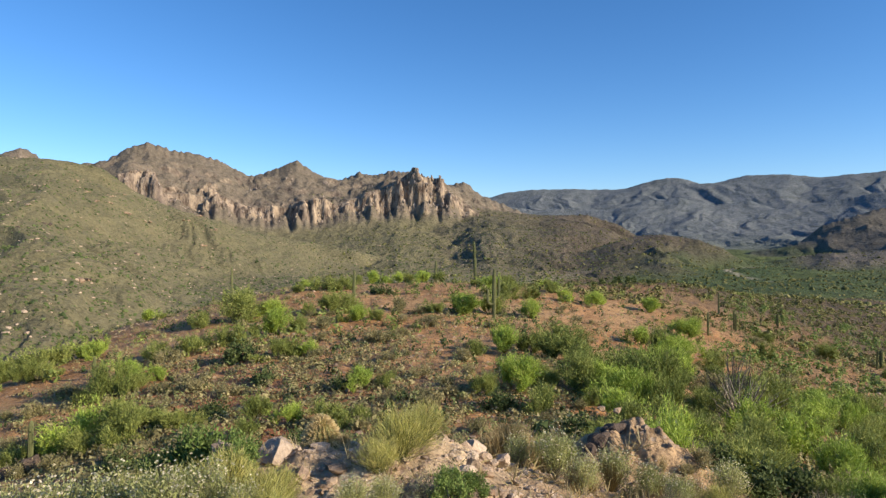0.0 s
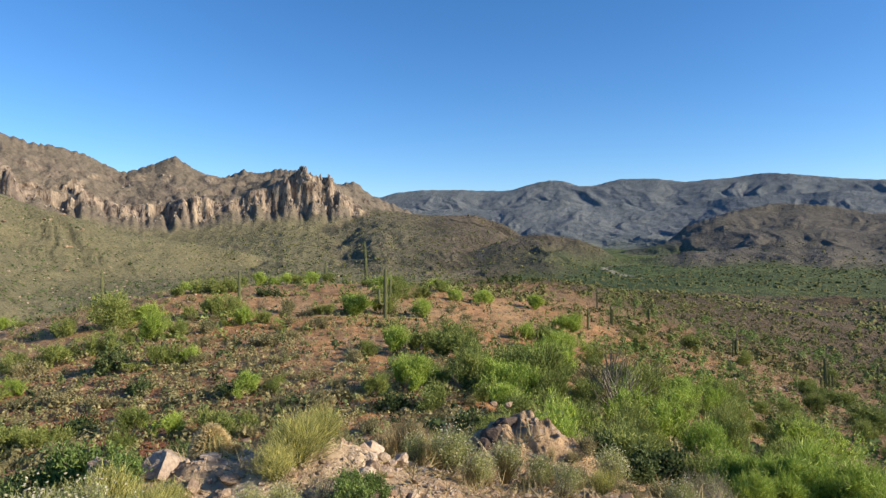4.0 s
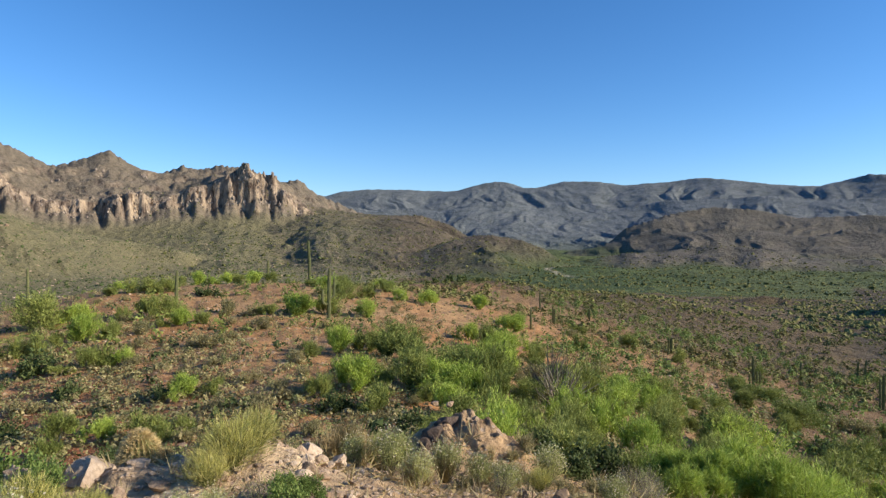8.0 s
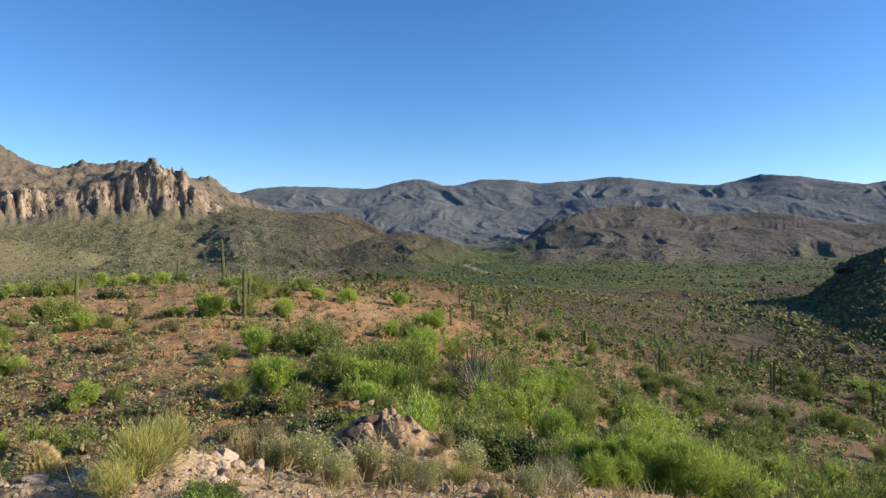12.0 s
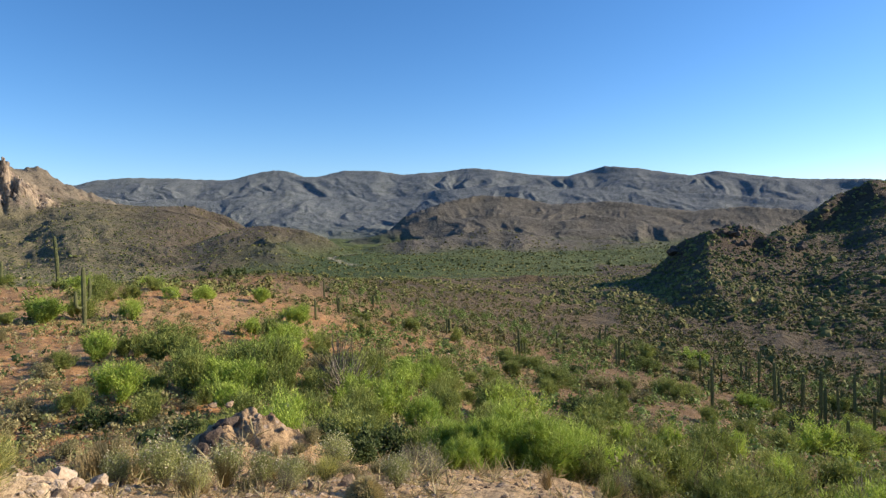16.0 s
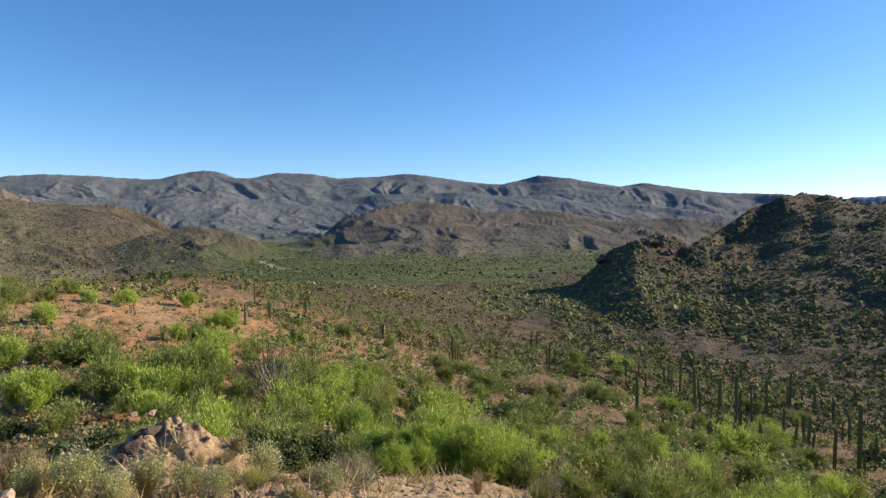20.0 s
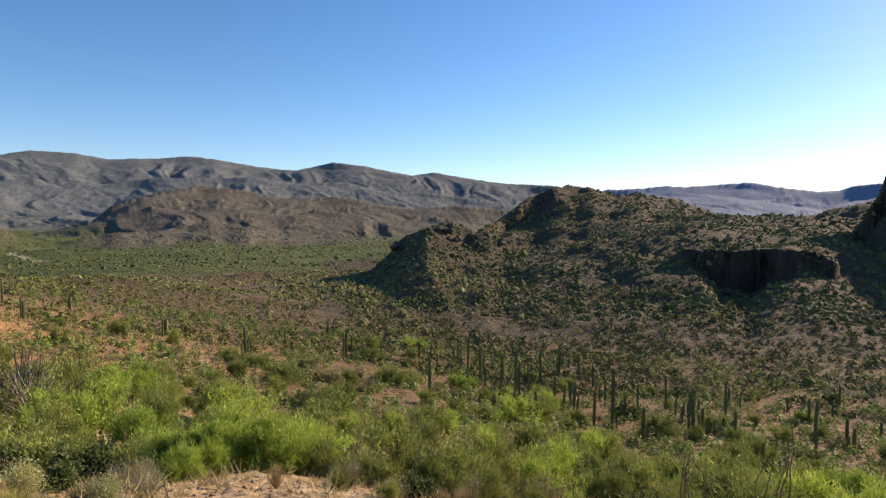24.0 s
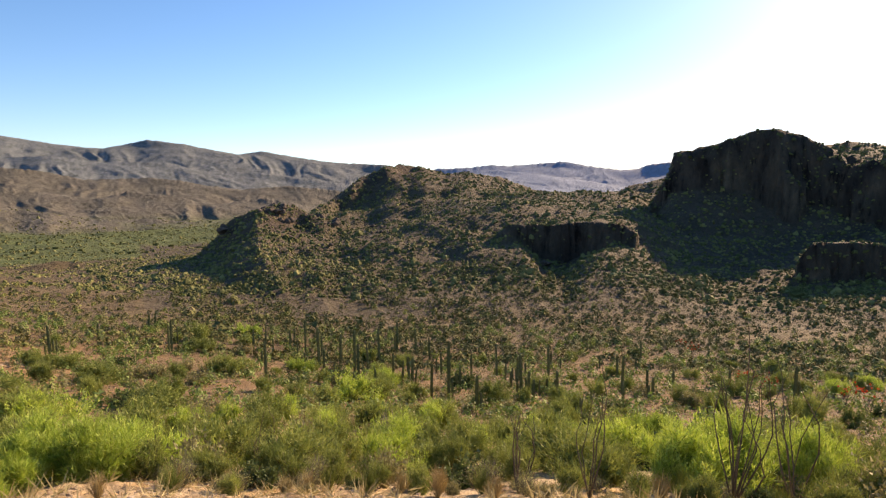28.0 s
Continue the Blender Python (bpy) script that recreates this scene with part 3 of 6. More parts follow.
    nt.links.new(near, away.inputs[1])
    coarse = node(nt, "ShaderNodeBump", Distance=5.0)
    nt.links.new(noise_node(nt, 0.11, 8, 0.62, pos), coarse.inputs["Height"])
    nt.links.new(away.outputs[0], coarse.inputs["Strength"])
    nt.links.new(coarse.outputs[0], clod_bump.inputs["Normal"])


LAND = material("desert_ground", land_material, 0.95)


# ---------------------------------------------------------------- the ground sheet
def build_ground():
    turns = np.concatenate([np.arange(-42, 118, 0.125), np.arange(118, 318, 2.5)])
    rows = np.concatenate([np.geomspace(1.0, 4, 10)[:-1], np.geomspace(4, 9.5, 50)[:-1], np.linspace(9.5, 14, 64)[:-1], np.geomspace(14, 150, 80)[:-1], np.geomspace(150, 420, 90)[:-1],
                           np.geomspace(420, 1200, 110)[:-1], np.linspace(1200, 1385, 34)[:-1], np.linspace(1385, 1465, 60)[:-1], np.linspace(1465, 1700, 36)[:-1], np.geomspace(1700, 2600, 64)[:-1], np.linspace(2600, 4420, 124)[:-1], np.linspace(4420, 4950, 16)])
    rr, tt = np.meshgrid(rows, np.radians(turns), indexing="ij")
    x, y = rr * np.sin(tt), rr * np.cos(tt)
    z, zone, rock, tone = land(x.ravel(), y.ravel())
    nr, nt_ = rr.shape
    GRID.update(rows=rows, turns=turns, z=z.reshape(nr, nt_))
    verts = np.column_stack([x.ravel(), y.ravel(), z])
    verts = np.vstack([verts, [[0, 0, 0]]])
    i, j = np.meshgrid(np.arange(nr - 1), np.arange(nt_), indexing="ij")
    k = (j + 1) % nt_
    quads = np.stack([i * nt_ + j, i * nt_ + k, (i + 1) * nt_ + k, (i + 1) * nt_ + j], -1).reshape(-1, 4)[:, ::-1]
    fan = np.stack([np.arange(nt_), np.roll(np.arange(nt_), -1), np.full(nt_, len(verts) - 1)], -1)
    mesh = bpy.data.meshes.new("ground")
    nq, nf = len(quads), len(fan)
    mesh.vertices.add(len(verts))
    mesh.vertices.foreach_set("co", verts.ravel())
    mesh.loops.add(nq * 4 + nf * 3)
    mesh.loops.foreach_set("vertex_index", np.concatenate([quads.ravel(), fan.ravel()]).astype(np.int32))
    mesh.polygons.add(nq + nf)
    mesh.polygons.foreach_set("loop_start", np.concatenate([np.arange(nq) * 4, nq * 4 + np.arange(nf) * 3]).astype(np.int32))
    mesh.update(calc_edges=True)
    mesh.polygons.foreach_set("use_smooth", np.ones(nq + nf, bool))
    colour = tone.reshape(nr, nt_, 3)
    rockness = np.maximum(np.array([c for _, c, _ in ZONES])[zone], rock).reshape(nr, nt_)
    scrub = np.array([c for _, _, c in ZONES])[zone].reshape(nr, nt_)
    rise = np.gradient(z.reshape(nr, nt_), axis=0) / np.gradient(rr, axis=0)
    steep = ease(0.62, 1.1, np.abs(rise)) * ease(200, 260, rr)
    rockness = np.maximum(rockness, steep)
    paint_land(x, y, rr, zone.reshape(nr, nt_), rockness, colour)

    def blur(a, n):
        for axis in (0, 1):
            for _ in range(n):
                a = (np.roll(a, 1, axis) + 2 * a + np.roll(a, -1, axis)) / 4
        return a

    colour, scrub = blur(colour, 3), blur(scrub, 3)
    near = 1 - ease(60, 160, rr)
    for name, data in (("tint", colour), ("cover", np.stack([rockness, scrub, near], -1))):
        flat = np.ones((len(verts), 4), np.float32)
        flat[:-1, :3] = data.reshape(-1, 3)
        flat[-1] = flat[0]
        attr = mesh.attributes.new(name, "FLOAT_COLOR", "POINT")
        attr.data.foreach_set("color", flat.ravel())
    mesh.materials.append(LAND)
    return tagged(new("ground", mesh), "rocky desert ground rising to craggy mountains and far ranges", "ground", kind="structure")


def paint_land(x, y, r, zone, rockness, colour):
    """Large patches of soil colour: red earth, pale rubble, green wash, sandy track; also the mesa's painted shade."""
    turn = np.degrees(np.arctan2(x, y))
    stain = fbm(x / 14, y / 14, 4, 41)[..., None]
    soil = zone == 0
    red, tan, pale = np.array((0.41, 0.205, 0.078)), np.array((0.42, 0.28, 0.138)), np.array((0.56, 0.43, 0.27))
    mix = np.clip(0.5 + 0.7 * stain, 0, 1) * (1 - 0.65 * ease(25, 50, turn))[..., None]
    knoll = tan * (1 - mix) + red * mix
    rim = np.clip(ease(14, 6, r) * 0.9 + 0.5 * fbm(x / 2.5, y / 2.5, 3, 44) * ease(22, 10, r), 0, 1)[..., None] * (0.35 + 0.65 * ease(14, 4, turn))[..., None]
    knoll = knoll * (1 - rim) + pale * rim
    far = (ease(70, 170, r + 40 * fbm(x / 20, y / 20, 3, 45)))[..., None]
    knoll = knoll * (1 - far) + np.array(ZONES[1][0]) * far
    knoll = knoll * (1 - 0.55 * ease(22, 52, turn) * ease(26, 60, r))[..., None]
    sand = (ease(30, 48, turn) * ease(60, 24, r) * np.clip(0.7 + 0.8 * fbm(x / 3, y / 3, 3, 52), 0, 1))[..., None]
    knoll = knoll * (1 - sand) + np.array((0.45, 0.345, 0.22)) * sand
    knob = np.exp(-((x - 3.7) / 1.7) ** 2 - ((y - 11.6) / 1.4) ** 2)[..., None]
    knoll = knoll * (1 - knob) + np.array((0.43, 0.31, 0.185)) * knob
    gully = (np.exp(-((x + 9.0) / 7) ** 2 - ((y - 32) / 10) ** 2) * np.clip(0.7 + fbm(x / 5, y / 5, 3, 48), 0, 1))[..., None]
    knoll = knoll * (1 - gully) + np.array((0.30, 0.115, 0.06)) * gully
    gully = (np.exp(-((x + 18.0) / 7) ** 2 - ((y - 43) / 11) ** 2) * np.clip(0.75 + fbm(x / 5, y / 5, 3, 49), 0, 1))[..., None]
    knoll = knoll * (1 - gully) + np.array((0.34, 0.13, 0.065)) * gully
    ochre = (np.exp(-((x + 21.0) / 5) ** 2 - ((y - 31) / 7) ** 2) * np.clip(0.7 + fbm(x / 4, y / 4, 3, 50), 0, 1))[..., None]
    knoll = knoll * (1 - ochre) + np.array((0.50, 0.36, 0.19)) * ochre
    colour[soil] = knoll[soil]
    bed = turn - 28 - 2.2 * np.sin(r / 210) - 1.2 * np.sin(r / 83)
    green = np.exp(-(bed / (1.4 + 7 * ease(1300, 800, r))) ** 2) * ease(430, 620, r) * ease(2400, 1900, r) * np.isin(zone, (1, 2, 5, 6))
    green = np.clip(green * (1 + 0.8 * fbm(x / 60, y / 60, 3, 42)), 0, 1)[..., None]
    colour += green * (np.array((0.055, 0.10, 0.026)) - colour) * 0.7
    track = (ease(0.32, 0.12, np.abs(bed + 0.4)) * ease(700, 760, r) * ease(1150, 1050, r))[..., None]
    colour += track * (np.array((0.50, 0.45, 0.34)) - colour)
    spur_track = (ease(0.2, 0.08, np.abs(turn - 12.6 - 4.0 * (r - 930) / 260 - 0.5 * np.sin(r / 24))) * ease(920, 950, r) * ease(1150, 1110, r) * np.isin(zone, (2, 3, 5)))[..., None]
    colour += spur_track * (np.array((0.46, 0.41, 0.31)) - colour) * 0.8
    face = (zone == 4)[..., None] * ease(0.3, 1.0, rockness)[..., None]
    warm = np.clip(0.5 + 0.9 * fbm(x / 60, y / 60, 3, 43), 0, 1)[..., None]
    colour += face * (np.array((0.235, 0.205, 0.18)) * (1 - warm) + np.array((0.42, 0.36, 0.275)) * warm - colour)
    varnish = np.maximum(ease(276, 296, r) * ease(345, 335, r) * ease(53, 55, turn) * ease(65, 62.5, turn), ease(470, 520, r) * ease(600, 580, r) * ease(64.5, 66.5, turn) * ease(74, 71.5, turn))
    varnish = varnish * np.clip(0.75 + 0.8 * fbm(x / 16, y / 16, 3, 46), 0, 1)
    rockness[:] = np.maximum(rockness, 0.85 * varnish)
    # dark stone; on the mesa's faces the near-black also holds their shade
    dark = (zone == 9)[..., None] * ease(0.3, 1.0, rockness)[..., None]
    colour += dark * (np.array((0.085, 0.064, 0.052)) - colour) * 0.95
    # shade below the mesa, painted near-black over its rubble slope
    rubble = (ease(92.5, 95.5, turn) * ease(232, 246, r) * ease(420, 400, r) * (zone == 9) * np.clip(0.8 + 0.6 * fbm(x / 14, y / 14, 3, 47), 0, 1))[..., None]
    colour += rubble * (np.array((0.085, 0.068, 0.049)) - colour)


build_ground()

# ---------------------------------------------------------------- plant and rock materials
def varied(name, dark, mid, light, rough=0.7, glow=0.0, scale=6.0):
    """Leaf, stem or skin colour that varies from piece to piece and along the surface."""
    def build(nt, bsdf):
        geo = nt.nodes.new("ShaderNodeNewGeometry")
        shade = ramp(nt, geo.outputs["Random Per Island"], ((0.0, dark), (0.5, mid), (1.0, light)))
        info = nt.nodes.new("ShaderNodeObjectInfo")
        tone = ramp(nt, info.outputs["Random"], ((0.0, (0.78, 0.80, 0.75)), (1.0, (1.18, 1.12, 1.1))))
        shade = mixed(nt, 1.0, shade, tone, "MULTIPLY")
        grain = ramp(nt, noise_node(nt, scale, 3, 0.6, geo.outputs["Position"]), ((0.3, (0.72, 0.72, 0.72)), (0.7, (1.2, 1.2, 1.2))))
        shade = mixed(nt, 1.0, shade, grain, "MULTIPLY")
        nt.links.new(shade, bsdf.inputs["Base Color"])
        if glow:
            thin = nt.nodes.new("ShaderNodeBsdfTranslucent")
            nt.links.new(shade, thin.inputs["Color"])
            both = nt.nodes.new("ShaderNodeMixShader")
            both.inputs[0].default_value = glow
            nt.links.new(bsdf.outputs[0], both.inputs[1])
            nt.links.new(thin.outputs[0], both.inputs[2])
            nt.links.new(both.outputs[0], nt.nodes["Material Output"].inputs["Surface"])
    return material(name, build, rough)


LEAF_GREEN = varied("creosote_leaf", (0.13, 0.175, 0.042), (0.235, 0.285, 0.068), (0.36, 0.40, 0.112), glow=0.22)
LEAF_BRIGHT = varied("palo_verde_leaf", (0.235, 0.345, 0.048), (0.375, 0.495, 0.08), (0.52, 0.615, 0.15), glow=0.3)
LEAF_DARK = varied("jojoba_leaf", (0.05, 0.08, 0.025), (0.09, 0.13, 0.04), (0.15, 0.19, 0.065), glow=0.25)
LEAF_OLIVE = varied("bursage_leaf", (0.17, 0.16, 0.07), (0.28, 0.26, 0.115), (0.42, 0.375, 0.19), glow=0.25)
LEAF_GREY = varied("brittlebush_leaf", (0.26, 0.30, 0.10), (0.42, 0.45, 0.17), (0.58, 0.58, 0.28), glow=0.35)
LEAF_FRESH = varied("fresh_leaf", (0.10, 0.165, 0.04), (0.17, 0.255, 0.06), (0.28, 0.36, 0.10), glow=0.25)
BROOM_LEAF = varied("broom_stem", (0.36, 0.37, 0.085), (0.54, 0.52, 0.15), (0.72, 0.67, 0.28), glow=0.35)
STRAW = varied("dry_grass", (0.28, 0.22, 0.10), (0.42, 0.34, 0.17), (0.58, 0.50, 0.28), glow=0.3)
PETAL = varied("cream_flower", (0.55, 0.50, 0.30), (0.68, 0.64, 0.45), (0.78, 0.75, 0.60), glow=0.3)
RED_BLOOM = varied("red_flower", (0.45, 0.05, 0.02), (0.6, 0.09, 0.03), (0.7, 0.14, 0.05), glow=0.3)
TWIG = varied("brown_bark", (0.06, 0.045, 0.03), (0.10, 0.08, 0.055), (0.16, 0.13, 0.095), 0.9)
TWIG_GREY = varied("grey_twig", (0.12, 0.105, 0.08), (0.20, 0.178, 0.14), (0.30, 0.27, 0.22), 0.9)
GREEN_BARK = varied("green_bark", (0.10, 0.12, 0.035), (0.15, 0.17, 0.05), (0.20, 0.21, 0.08), 0.8)
CACTUS = varied("saguaro_skin", (0.095, 0.11, 0.045), (0.13, 0.145, 0.058), (0.17, 0.18, 0.075), 0.65, scale=3.0)
BARREL_SKIN = varied("barrel_skin", (0.15, 0.16, 0.055), (0.19, 0.20, 0.07), (0.23, 0.24, 0.09), 0.6)
SPINE = varied("straw_spine", (0.42, 0.33, 0.14), (0.55, 0.45, 0.22), (0.66, 0.57, 0.32), 0.6)


def rock_material(name, base, stain, pale, grain=1.0):
    def build(nt, bsdf):
        pos = nt.nodes.new("ShaderNodeNewGeometry").outputs["Position"]
        info = nt.nodes.new("ShaderNodeObjectInfo")
        patches = ramp(nt, noise_node(nt, 1.6 * grain, 6, 0.65, pos), ((0.32, stain), (0.5, base), (0.68, pale)))
        specks = ramp(nt, noise_node(nt, 22.0 * grain, 5, 0.7, pos), ((0.3, (0.6, 0.58, 0.56)), (0.55, (1, 1, 1)), (0.75, (1.25, 1.22, 1.18))))
        tone = ramp(nt, info.outputs["Random"], ((0.0, (0.82, 0.80, 0.80)), (1.0, (1.15, 1.10, 1.05))))
        colour = mixed(nt, 1.0, mixed(nt, 1.0, patches, specks, "MULTIPLY"), tone, "MULTIPLY")
        nt.links.new(colour, bsdf.inputs["Base Color"])
        bump(nt, bsdf, noise_node(nt, 14.0 * grain, 6, 0.7, pos), 0.8, 0.05 / grain)
    return material(name, build, 0.92)


ROCK_TAN = rock_material("tan_rock", (0.36, 0.265, 0.17), (0.17, 0.115, 0.075), (0.50, 0.40, 0.28))
ROCK_PINK = rock_material("pink_rock", (0.50, 0.395, 0.28), (0.32, 0.23, 0.155), (0.62, 0.52, 0.39))
ROCK_CLIFF = rock_material("cliff_rock", (0.25, 0.215, 0.18), (0.10, 0.085, 0.075), (0.50, 0.43, 0.34), 0.06)
ROCK_DARK = rock_material("dark_rock", (0.11, 0.085, 0.066), (0.055, 0.043, 0.036), (0.19, 0.145, 0.11))


# ---------------------------------------------------------------- mesh helpers
def mesh_of(name, verts, faces, mat, smooth=False):
    mesh = bpy.data.meshes.new(name)
    verts, faces = np.asarray(verts, float), np.asarray(faces, np.int32)
    n, k = faces.shape
    mesh.vertices.add(len(verts))
    mesh.vertices.foreach_set("co", verts.ravel())
    mesh.loops.add(n * k)
    mesh.loops.foreach_set("vertex_index", faces.ravel())
    mesh.polygons.add(n)
    mesh.polygons.foreach_set("loop_start", np.arange(n, dtype=np.int32) * k)
    mesh.update(calc_edges=True)
    mesh.polygons.foreach_set("use_smooth", np.full(n, smooth))
    mesh.materials.append(mat)
    return mesh


def part(name, mesh, parent, label=""):
    ob = new(name, mesh)
    ob.parent = parent
    return tagged(ob, label)


def tubes(paths, radii, sides=5):
    """Tapered tubes round paths (n, k, 3) with radii (n, k)."""
    paths, radii = np.asarray(paths, float), np.asarray(radii, float)
    n, k, _ = paths.shape
    along = np.gradient(paths, axis=1)
    along /= np.linalg.norm(along, axis=2, keepdims=True) + 1e-9
    side = np.cross(along, np.array([0.31, 0.87, 0.38]))
    side /= np.linalg.norm(side, axis=2, keepdims=True) + 1e-9
    other = np.cross(along, side)
    ang = np.arange(sides) * 2 * np.pi / sides
    ring = side[:, :, None] * np.cos(ang)[:, None] + other[:, :, None] * np.sin(ang)[:, None]
    verts = paths[:, :, None] + ring * radii[:, :, None, None]
    base = (np.arange(n)[:, None, None] * k + np.arange(k - 1)[None, :, None]) * sides
    j = np.arange(sides)
    j2 = (j + 1) % sides
    faces = np.stack([base + j, base + j2, base + sides + j2, base + sides + j], -1).reshape(-1, 4)
    return verts.reshape(-1, 3), faces


def leaves(points, ways, length, width, rng, plain=False):
    """One leaf at each point, along its way: a diamond or, plain, a pointed blade."""
    n = len(points)
    ways = ways / (np.linalg.norm(ways, axis=1, keepdims=True) + 1e-9)
    side = np.cross(ways, rng.normal(size=(n, 3)))
    side /= np.linalg.norm(side, axis=1, keepdims=True) + 1e-9
    size = rng.uniform(0.6, 1.3, (n, 1))
    a, w = ways * length * size, side * width * 0.5 * size
    if plain:
        return np.stack([points + w * 1.3, points + a, points - w * 1.3], 1).reshape(-1, 3), np.arange(n * 3).reshape(-1, 3)
    return np.stack([points, points + a * 0.45 + w, points + a, points + a * 0.45 - w], 1).reshape(-1, 3), np.arange(n * 4).reshape(-1, 4)


def sprays(rng, stems, spread, height, lean=1.0, steps=6):
    """Curved stems fanning up and out of one foot: an uneven, open bush of width 2 * spread."""
    turn = rng.uniform(0, 2 * np.pi, stems)
    out = np.sqrt(rng.uniform(0.02, 1, stems)) * lean
    lobes = 0.84 + 0.20 * np.sin(turn * 3 + rng.uniform(0, 6)) + rng.normal(0, 0.10, stems)
    reach = spread * out * lobes
    rise = height * np.sqrt(np.clip(1.05 - (out / 1.05) ** 2, 0.10, 1)) * rng.uniform(0.7, 1.05, stems)
    t = np.linspace(0, 1, steps)[None, :, None]
    flat = np.stack([np.cos(turn), np.sin(turn), np.zeros(stems)], 1)[:, None]
    bow = rng.normal(0, 0.07, (stems, 1, 3)) * height * np.sin(t * np.pi)
    return flat * reach[:, None, None] * t ** 1.15 + np.array([0, 0, 1.0]) * rise[:, None, None] * t ** 0.85 + bow


def lobed(rng, stems, spread, height, lobes, steps=6):
    """Stems that gather into several rounded heads, as a bush of many leaders grows."""
    heads = sprays(rng, lobes, spread * 0.70, height * 0.72, 1.0, 3)[:, -1]
    which = rng.integers(0, lobes, stems)
    heads[:, 2] *= rng.uniform(0.3, 1.05, lobes)
    size = rng.uniform(0.6, 1.15, lobes)[which][:, None, None]
    c = heads[which][:, None]
    small = min(1.0, math.sqrt(8 / lobes)) * rng.uniform(0.75, 1.3, (stems, 1, 1))
    fine = sprays(rng, stems, spread * 0.42, height * 0.50, 1.0, steps - 2) * size * small
    fine[:, :, 2] -= 0.06 * height
    return np.concatenate([c * 0, c * 0.45, c * 0.80 + fine], 1)


def foliage(rng, paths, count, start=0.3, fuzz=0.08, up=0.5, wild=0.75):
    """Points and ways for leaves along the outer lengths of the stems."""
    n, k, _ = paths.shape
    i = rng.integers(0, n, count)
    u = (start + (1 - start) * rng.uniform(0, 1, count) ** 0.75) * (k - 1.001)
    a = u.astype(int)
    f = (u - a)[:, None]
    p = paths[i, a] * (1 - f) + paths[i, a + 1] * f
    d = paths[i, a + 1] - paths[i, a]
    d /= np.linalg.norm(d, axis=1, keepdims=True) + 1e-9
    spread = np.linalg.norm(paths[:, -1], axis=1).mean()
    jitter = rng.normal(size=(count, 3)) * fuzz * spread * (0.4 + u / k)[:, None]
    q = p + jitter
    q[:, 2] = np.maximum(q[:, 2], 0.02)
    return q, d * 0.6 + rng.normal(size=(count, 3)) * wild + np.array([0, 0, up * 0.5])


def shrub(name, seed, stems, leaf_count, leaf, mat, bark, label, category="shrub", spread=0.5, height=0.72, start=0.3, fuzz=0.09, twig=0.008, group="", kids=0, kid_mat=None, steps=6, plain=False, lobes=0, wild=0.75, lean=1.0):
    """A bush one metre wide: its stems, its leaf crown and, where it flowers, its blooms."""
    rng = np.random.default_rng(seed)
    thing = tagged(new(name), label, category, group)
    hull = lobed(rng, stems * 4, spread, height, lobes, steps) if lobes else sprays(rng, stems * 4, spread, height, lean, steps)
    paths = hull[:stems]
    taper = np.linspace(1, 0.25, paths.shape[1])[None] * twig * rng.uniform(0.7, 1.4, (stems, 1))
    limbs = paths[:, ::2] if plain else paths
    tagged(part("branchwork", mesh_of("branchwork", *tubes(limbs, taper[:, ::2] if plain else taper, 3), bark), thing), kind="stuff")
    if leaf_count:
        q, d = foliage(rng, hull, leaf_count, start, fuzz, 0.5, wild)
        part("crown", mesh_of("crown", *leaves(q, d, leaf[0], leaf[1], rng, plain), mat), thing)
    if kids:
        tips = paths[rng.integers(0, stems, kids), -1] * rng.uniform(0.95, 1.15, (kids, 1)) + rng.normal(0, 0.03, (kids, 3))
        v, f = [], []
        for spin in (0.0, 1.05, 2.1):
            flat = np.tile([math.cos(spin), math.sin(spin), 0.25], (kids, 1)) + rng.normal(0, 0.2, (kids, 3))
            lv, lf = leaves(tips - flat * 0.012, flat, 0.030, 0.022, rng)
            f.append(lf + len(v) * len(lv))
            v.append(lv)
        tagged(part("bloom", mesh_of("bloom", np.concatenate(v), np.concatenate(f), kid_mat), thing), kind="stuff")
    return thing


def put(thing, x, y, scale, spin, sink=0.03, lift=1.0):
    m = pose(x, y, ground_at(x, y) - sink * scale, 0, 0, spin) @ Matrix.Diagonal((scale, scale, scale * lift, 1))
    return copy_thing(thing, m)


def plant_all(kinds, places, seed, sink=0.05, wider=1.56):
    """Copies of the given bushes at (x, y, width); far off, the sparser kind of each pair."""
    rng = random.Random(seed)
    for x, y, w in places:
        near, far = rng.choice(kinds)
        put(far if math.hypot(x, y) > 110 else near, x, y, w * wider * rng.uniform(0.95, 1.15), rng.uniform(0, 360), sink, rng.uniform(0.85, 1.15) * (0.72 if w > 3.8 else 1.0))


def discard(things):
    for thing in things:
        for ob in (*thing.children_recursive, thing):
            bpy.data.objects.remove(ob)


# ---------------------------------------------------------------- rocks
def rock_mesh(name, seed, mat, rough=0.35, squash=0.7, level=3):
    """A broken, angular stone about one metre across."""
    bm = bmesh.new()
    bmesh.ops.create_icosphere(bm, subdivisions=level, radius=0.5)
    rng = random.Random(seed)
    cuts = [(Vector((rng.gauss(0, 1), rng.gauss(0, 1), rng.gauss(0, 1))).normalized(), rng.uniform(0.17, 0.36)) for _ in range(15)]
    off = Vector((seed * 3.1, seed * 1.7, seed * 0.9))
    for v in bm.verts:
        for n, d in cuts:
            over = v.co.dot(n) - d
            if over > 0:
                v.co -= n * over * 0.97
        v.co *= 1 + rough * 0.30 * noise.fractal(v.co * 5 + off, 1.0, 2.0, 4) + rough * 0.16 * noise.noise(v.co * 13 + off)
        v.co.z *= squash
    mesh = bpy.data.meshes.new(name)
    bm.to_mesh(mesh)
    bm.free()
    mesh.materials.append(mat)
    return mesh


